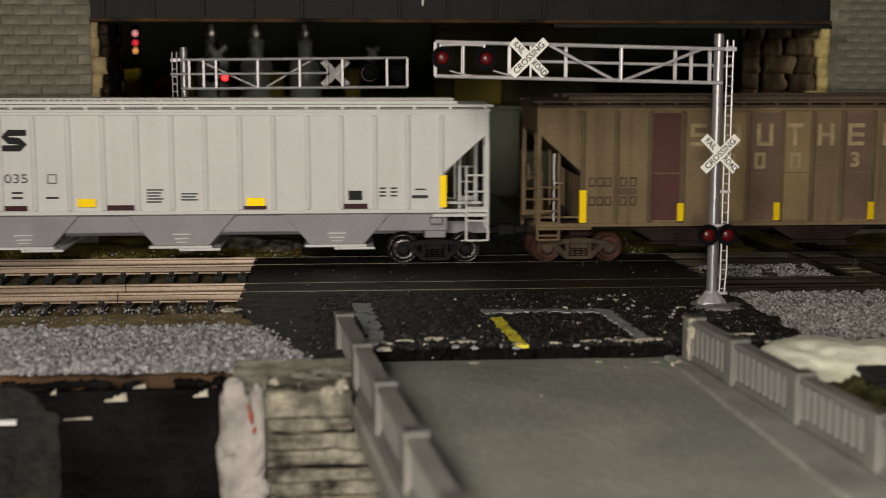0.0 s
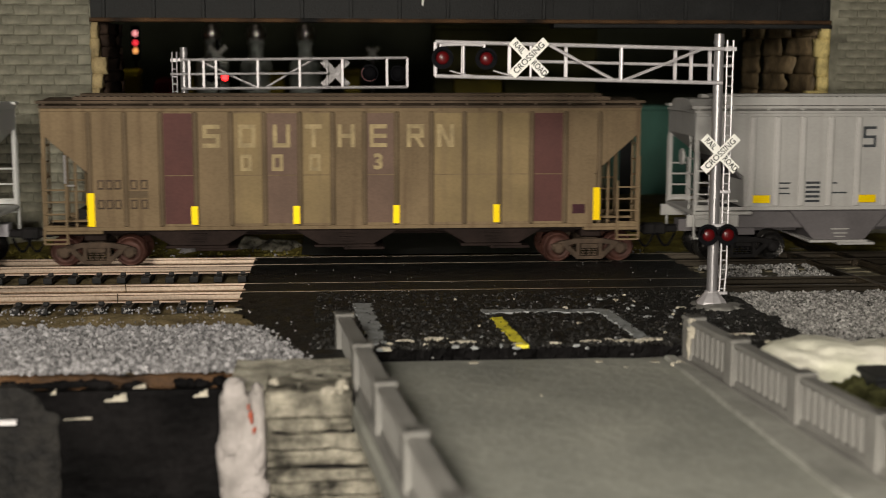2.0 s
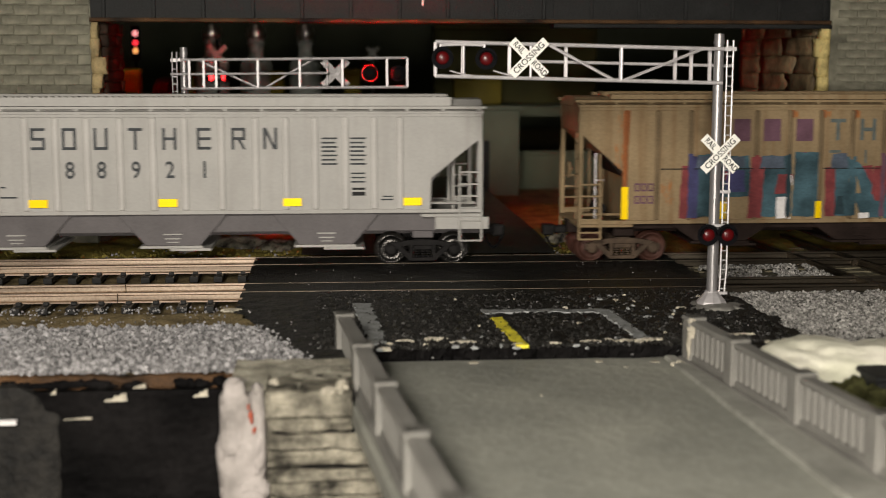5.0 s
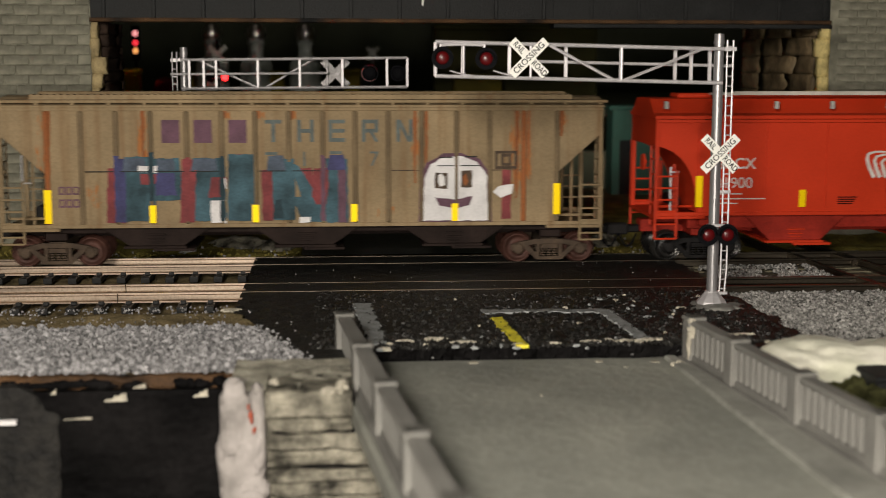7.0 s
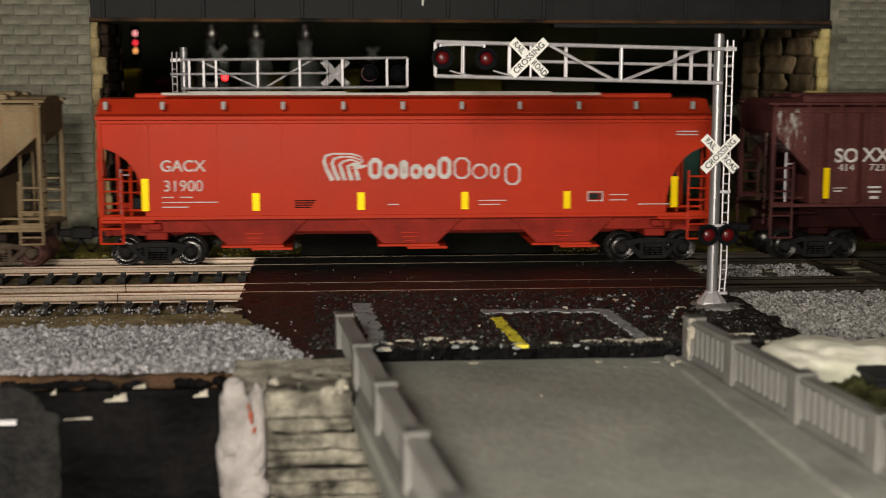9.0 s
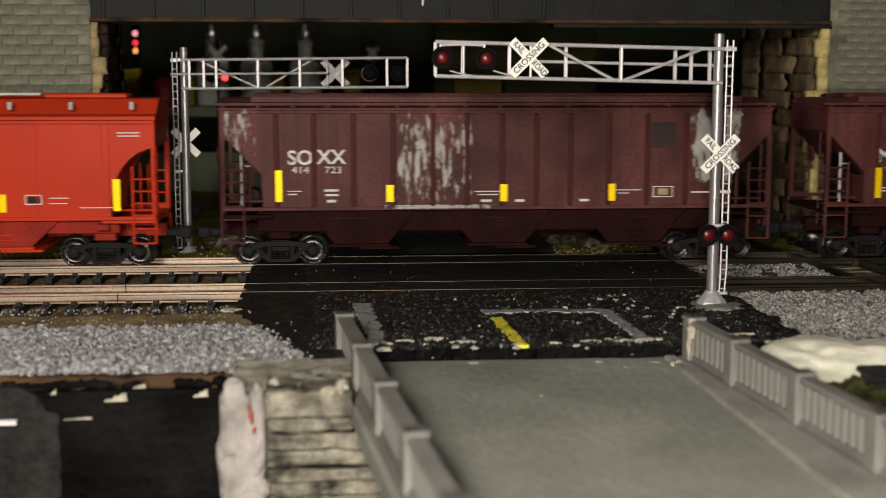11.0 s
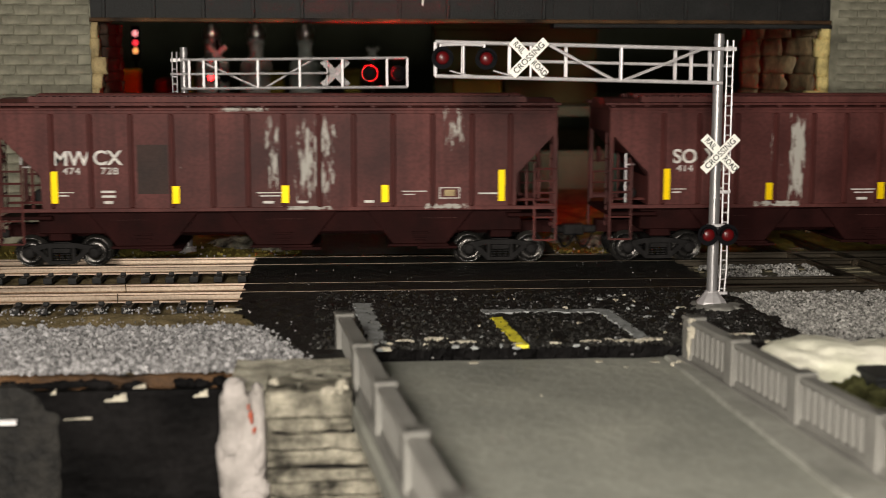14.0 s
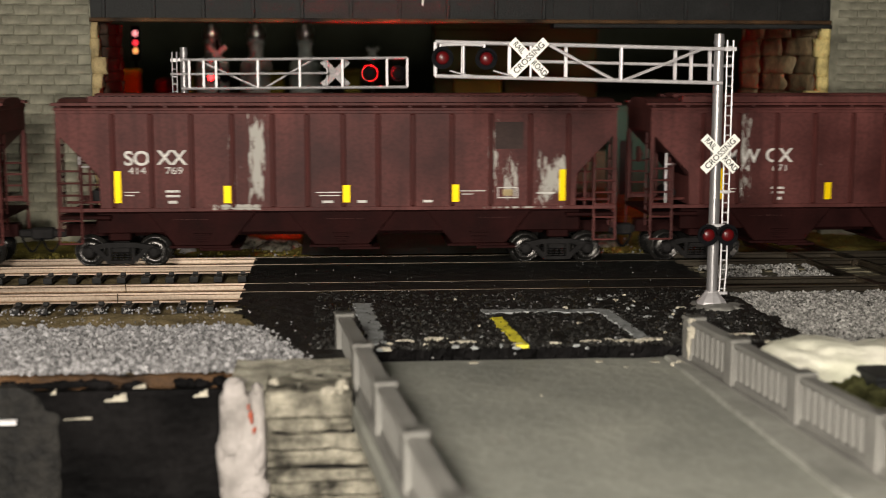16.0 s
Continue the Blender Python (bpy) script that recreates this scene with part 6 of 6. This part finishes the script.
def speck_place(r):
    x, y = r.uniform(-24, 112), r.uniform(288, 428)
    if abs(y - 378.6) < 2 or abs(y - 393.4) < 2 or r.random() > 0.25 + 0.75 * max(0, wob(x, y, 22, 5) + 0.25):
        return None
    return x, y, 0.1


for cx, cy, cz, rx, rz in ((79.4, 289.9, 2.0, 0.5, 3.0), (80.0, 289.9, 4.8, 0.9, 1.5), (81.8, 289.8, 6.0, 1.0, 0.8), (79.8, 289.9, 7.2, 0.8, 0.7), (77.2, 290.0, -2.8, 1.8, 0.8)):
    lump("paint_smear", cx, cy, cz, rx, 0.7, rz, cx * 3, M_CHIP, "white paint smeared on the end of the balustrade", "paint", 0.6, 0.9, 0.9)
for cx, cz, rx, rz in ((-12.5, 2.5, 0.9, 0.7), (-2.1, 0.2, 1.7, 0.8), (0.5, 1.3, 1.2, 1.3)):
    lump("paint_smear", cx, 259.0, cz, rx, 1.0, rz, cx * 5, M_CHIP, "white plaster smeared on the stone abutment", "plaster", 0.6, 0.9, 0.9)
for cx, w in ((-112, 4), (-99, 5), (-90, 3), (-80, 6), (-69, 4), (-58, 7), (-50, 4), (-44, 3), (-33, 3), (-29, 2.4), (-24, 3)):
    lump("paint_daub", cx, 282.3, -3.2, w, 1.6, 1.25, cx, M_WALLBLACK, "black paint daubed over the wooden board edge", "paint", 0.5, 0.9, 3)
M_CRUMB = mat("black_road_crumbs", (0.021, 0.02, 0.018), 0.42, var=0.6, scale=500, bump=0.3, spec=0.25, island=True)
stones("grit", 5200, lambda r: (r.uniform(-6, 110), 300.5 + 74 * r.random() ** 1.7, r.uniform(-0.45, 0.0)), 0.42, M_CRUMB, "black rough crumbs in the road paint", 16)
stones("grit", 100, speck_place, 0.18, M_STONE_L, "pale grit scattered over the black road", 12)
stones("grit", 420, lambda r: (r.uniform(-120, -29), 336 + 26 * r.random() ** 0.6, -1.6 + r.uniform(0, 0.5)), 0.26, M_STONE_L, "pale grit strewn over the brown dirt bank", 18)
stones("grit", 1500, lambda r: (r.uniform(-120, 112), r.uniform(449, 497), -3.2 + r.uniform(0, 1.2)), 0.5, M_GRASS, "olive turf crumbs behind the tracks", 13)
stones("grit", 260, lambda r: (r.uniform(-80, 112), r.uniform(449, 500), -2.6 + r.uniform(0, 1.0)), 0.4, M_STONE_L, "pale grit in the turf behind the tracks", 14)
for cx, cy, rx in ((-36, 490, 11), (-20, 484, 8), (84, 492, 7), (98, 484, 8)):
    lump("verge_rock", cx, cy, -4, rx, 6, 5.0, cx, M_ROCK, "pale rough rock in the turf", "rock", 0.4, 0.9, 4)

for cx, cy, w in ((42, 266, 0.6), (80, 219, 0.8), (65, 290, 0.9), (73, 295, 2.2), (31, 297, 2.4), (60, 296, 2.0)):
    bm = bmesh.new()
    slab(bm, [(cx + math.cos(a * 0.8) * w * rnd.uniform(0.35, 0.6), cy + math.sin(a * 0.8) * w * rnd.uniform(0.35, 0.6)) for a in range(8)], -3.3, -3.05, "z")
    tagged(part("deck_fleck", bm, M_CHIP, None, "pale fleck stuck on the gray deck", 0.08), category="fleck")

# chips along the sunken wall and a white line on the lower road
for cx, z, w, hgt in ((-47.0, -5.4, 5.2, 1.8), (-29.2, -4.8, 3.4, 1.6), (-55, -9.8, 6.5, 0.5), (-42, -3.0, 3.0, 1.0), (-60, -4.0, 1.2, 1.0)):
    bm = bmesh.new()
    slab(bm, [(cx - w * 0.5, z - hgt * 0.5), (cx + w * 0.45, z - hgt * 0.45), (cx + w * 0.42, z + hgt * 0.5), (cx + w * 0.18, z + hgt * 0.42), (cx + w * 0.1, z + hgt * 0.1), (cx - w * 0.08, z + hgt * 0.2), (cx - w * 0.12, z - hgt * 0.15), (cx - w * 0.42, z - hgt * 0.22)], 278.9, 280.2)
    tagged(part("plaster_chip", bm, M_CHIP, None, "white plaster chip on the black wall", 0.06), category="chip")
bm = bmesh.new()
box(bm, -110, -67.5, 277.4, 278.9, -10.6, -9.5)
tagged(part("white_line", bm, M_SPRAYWHITE, None, "white painted line on the dark wall", 0.1), category="line")
lump("dark_rock", -84, 281.2, -22, 25, 2.6, 19.5, 41, mat("dark_gray_rock", (0.004, 0.0038, 0.0035), 0.8, var=0.8, scale=300, bump=1.0, fine=620, tint=(0.012, 0.011, 0.0095), spec=0.3), "dark gray rough rock beside the sunken road", "rock", 0.1, 0.4, 5)
lump("mast_footing", 102.5, 346, -1.8, 8.5, 7.5, 2.8, 17, M_RAILING, "gray plaster footing of the crossing signal", "footing", 0.3, 0.9, 4)

# ---- the dim room behind ----
M_CAP = mat("polished_cap", (0.95, 0.86, 0.84), 0.3, metal=1.0, var=0.05, bump=0.0)


def bottle(x, y, z, r, hgt, material, label):
    bm = bmesh.new()
    turned(bm, (0, 0, 0), (0, 0, 1), [(0, r), (hgt * 0.62, r), (hgt * 0.7, r * 0.8), (hgt * 0.74, r * 0.45), (hgt * 0.92, r * 0.45), (hgt * 0.93, r * 0.55), (hgt, r * 0.5)], 20)
    b = part("bottle", bm, material, None, label, smooth=True)
    b.location = (x * MM, y * MM, z * MM)
    bm = bmesh.new()
    turned(bm, (0, 0, 0), (0, 0, 1), [(hgt, r * 0.5), (hgt + r * 0.3, r * 0.62), (hgt + r * 0.7, r * 0.55), (hgt + r, r * 0.3), (hgt + r * 1.08, 0.05)], 20)
    part("cap", bm, M_CAP, b, "shiny cap", smooth=True)
    return tagged(b, category="bottle", group="bottles on the shelf")


M_STEEL = mat("dull_steel", (0.72, 0.75, 0.7), 0.35, metal=0.2, var=0.2, scale=40)
M_OLIVEBOX = mat("dull_olive_yellow_box", (0.2, 0.15, 0.015), 0.6, var=0.2, scale=40)
M_DKYELLOW = mat("dark_yellow_box", (0.6, 0.45, 0.015), 0.6, var=0.2, scale=40)
M_REDBOX = mat("red_plastic", (0.3, 0.015, 0.03), 0.4, var=0.2, scale=40)
M_TEALBOX = mat("teal_green_paint", (0.05, 0.13, 0.1), 0.6, var=0.2, scale=40)
M_PALEBOX = mat("pale_gray_green_card", (0.11, 0.12, 0.085), 0.7, var=0.2, scale=40)
bm = bmesh.new()
box(bm, -400, 500, 770, 1100, 34, 40)
tagged(part("shelf", bm, M_ROOM, None, "dark shelf at the back of the layout", 0.5), category="shelf")
for x in (-72, -46.5, -17.5):
    bottle(x, 800, 40, 9.5, 38, M_STEEL, "gray metal bottle on the back shelf")
def carton(x0, x1, y0, y1, z0, z1, material, label):
    c = thing("carton", label, "carton", 0, 0, 0, 0, "cartons on the shelf")
    bm = bmesh.new()
    box(bm, x0, x1, y0, y1, z0, z1 - 3)
    part("box", bm, material, c, bevel=0.5)
    bm = bmesh.new()
    box(bm, x0 - 0.5, x1 + 0.5, y0 - 0.5, y1 + 0.5, z1 - 3, z1)
    part("lid", bm, material, c, bevel=0.5)


for x, w, hgt in ((-118, 9, 15), (-86, 8, 14), (-34, 8, 14), (10, 9, 15)):
    carton(x - w / 2, x + w / 2, 786, 800, 40.1, 46 + hgt, M_DKYELLOW if x < -100 else M_OLIVEBOX, "small yellow carton on the back shelf")
carton(70, 98, 786, 802, 40.1, 58, M_OLIVEBOX, "low yellow carton on the back shelf")
carton(60, 160, 812, 830, 40.1, 88, mat("dark_olive_card", (0.07, 0.065, 0.02), 0.7, var=0.2, scale=40), "long dark olive carton on the back shelf")
lump("red_toy", -99, 790, 47, 6.5, 6, 9, 51, M_REDBOX, "small red toy car on the back shelf", "toy", 0.1, 0.7, 9)
def hut(x0, x1, y0, y1, z1, material, label):
    c = thing("lineside_hut", label, "hut", 0, 0, 0)
    bm = bmesh.new()
    box(bm, x0, x1, y0, y1, -5.5, z1)
    part("wall", bm, material, c, bevel=0.3)
    bm = bmesh.new()
    box(bm, x0 - 2, x1 + 2, y0 - 2, y1 + 2, z1, z1 + 2.4)
    part("roof", bm, material, c, bevel=0.4)
    bm = bmesh.new()
    box(bm, x0 + 4, x0 + 11, y0 - 0.5, y0 + 0.2, -5.4, 24)
    part("door", bm, M_GIRDER, c, "black door")


hut(147, 195, 700, 716, 40.0, M_TEALBOX, "teal green lineside hut in the dark")
hut(70, 97, 700, 712, 40.0, M_PALEBOX, "pale gray-green lineside hut in the dark")
bm = bmesh.new()
box(bm, -130, 200, 736, 742, -6, 14)
box(bm, -130, 200, 735, 743, 14, 16)
tagged(part("low_fence", bm, M_ROOM, None, "low dark fence behind the bridge", 0.4), category="fence")

# a car waiting under the bridge
def automobile(x, y, z):
    a = thing("automobile", "dark red model car under the overhead bridge", "car", x, y, z, 86)
    # Red strengthened in the paint to show the lamp's glow on it.
    paint = mat("red_glow_car_paint", (0.17, 0.012, 0.011), 0.45, var=0.3, scale=80, bump=0.02, spec=0.02)
    bm = bmesh.new()
    slab(bm, [(-25, 3), (-25, 8.5), (-22, 10.5), (-10, 11.5), (24, 11), (25, 8), (25, 3)], -10, 10, "x")
    part("body", bm, paint, a, bevel=1.0)
    bm = bmesh.new()
    slab(bm, [(-12, 11), (-5, 17.5), (12, 17.8), (19, 11)], -8.4, 8.4, "x")
    part("cabin", bm, paint, a, bevel=0.9)
    bm = bmesh.new()
    slab(bm, [(-7.4, 12.0), (7.4, 12.0), (6.4, 16.6), (-6.4, 16.6)], -9.6, -9.0)
    w = part("windscreen", bm, M_BLACK, a, "dark glass windscreen")
    bm = bmesh.new()
    box(bm, -9, 9, -26, -24.8, 3.6, 6)
    part("bumper", bm, M_SILVER, a, bevel=0.3)
    for sx in (-8, 8):
        for sy in (-15, 15):
            bm = bmesh.new()
            rod(bm, (sx - 1.5, sy, 3.6), (sx + 1.5, sy, 3.6), 3.6, 14)
            part("wheel", bm, M_BLACK, a)
    return a


automobile(10, 600, 2.0)


# a third crossing signal far behind, its two lamps flashing in turn
def post_signal():
    g = thing("crossing_signal", "small crossbuck post with two flashing lamps in the dark", "crossing signal", -60.4, 700, -5.2, 0, "crossing signals")
    bm = bmesh.new()
    rod(bm, (0, 0, 0), (0, 0, 82), 0.9, 10)
    part("mast", bm, M_GIRDER, g, "black mast")
    crossbuck(g, 0, -1.4, 74, letters=False)
    bm = bmesh.new()
    box(bm, -4.4, 4.4, -0.9, 0.3, 61.6, 63.0)
    part("lamp_bracket", bm, M_SILVER, g)
    left = lamp_unit(g, -3.6, -2.0, 62.4, flash=True)
    right = lamp_unit(g, 3.6, -2.0, 62.4, flash=True)
    return left, right


def plain_signal():
    g = thing("crossing_signal", "unlit crossbuck post at the back of the room", "crossing signal", 28, 1000, 40, 0, "crossing signals")
    bm = bmesh.new()
    rod(bm, (0, 0, 0), (0, 0, 36), 0.9, 10)
    part("mast", bm, M_SILVER, g)
    crossbuck(g, 0, -1.4, 31.4, letters=False)


def colour_signal():
    g = thing("signal_post", "small lit signal with red and amber lamps in the dark", "signal", -116.5, 800, 40, 0)
    bm = bmesh.new()
    box(bm, -2.6, 2.6, -1.5, 1.5, 26, 46)
    rod(bm, (0, 0, 0), (0, 0, 27), 1.0, 8)
    part("signal_head", bm, M_BLACK, g, bevel=0.3)
    for z, col in ((41.5, (1.0, 0.35, 0.35)), (36.0, (1.0, 0.04, 0.06)), (31.5, (1.0, 0.4, 0.12))):
        bm = bmesh.new()
        turned(bm, (0, -1.5, z), (0, -1, 0), [(0, 1.7), (0.5, 1.4), (0.9, 0.6), (1.0, 0.05)], 14)
        part("lamp", bm, mat("signal_glow", col, 0.4, var=0.0, bump=0.0, glow=(col, 1.1)), g, "glowing signal lamp", smooth=True)


colour_signal()
house_l, house_r = post_signal()
plain_signal()
bulb_left = flasher(house_l, 1.7, M_FLASH_FAR, -0.25)
bulb_right = flasher(house_r, 1.7, M_FLASH_FAR, -0.25)

# walls and ceiling of the dark room
for nm, x0, x1, y0, y1, z0, z1 in (("wall_back", -1800, 1800, 1800, 1850, -900, 2000), ("wall_left", -1850, -1800, -1500, 1850, -900, 2000), ("wall_right", 1800, 1850, -1500, 1850, -900, 2000),
                                   ("wall_behind", -1800, 1800, -1550, -1500, -900, 2000), ("ceiling", -1850, 1850, -1550, 1850, 2000, 2050), ("floor", -1850, 1850, -1550, 1850, -950, -900)):
    bm = bmesh.new()
    box(bm, x0, x1, y0, y1, z0, z1)
    tagged(part(nm, bm, M_ROOM, None, "plain dark wall of the layout room" if "wall" in nm else "plain dark surface of the layout room"), kind="structure")
# ---- what moves ----
def motions():
    for c, cen in CARS:
        walk(c, [(t, pose((s + cen) * MM, TRACK_Y * MM, 0)) for t, s in SPEED])
    turns = [(k / 15.0, (along(k / 15.0) - 143.0) / WHEEL_R) for k in range(241)]
    for w, xw in WHEELS:
        walk(w, [(t, Matrix.Translation((xw * MM, 0, WHEEL_R * MM)) @ Matrix.Rotation(a, 4, "Y")) for t, a in turns])
    # the flashing lamp: its lit half turns outward, then back into the housing
    rows = [(0.0, 0)]
    for k in range(9):
        for t0, a0 in ((0.25 + 1.923 * k, 0), (1.172 + 1.923 * k, 180)):
            if t0 < 15.85:
                rows += [(t0 - 0.05 + 0.0334 * j, a0 + 60 * j) for j in range(4)]
    rows.append((16.0, rows[-1][1]))
    walk(bulb, [(t, Matrix.Translation((0, -0.3 * MM, 0)) @ Matrix.Rotation(radians(a), 4, "Z")) for t, a in rows])
    for b, lead in ((bulb_left, 0), (bulb_right, 180)):
        walk(b, [(t, Matrix.Translation((0, -0.25 * MM, 0)) @ Matrix.Rotation(radians(a + lead), 4, "Z")) for t, a in rows])


motions()
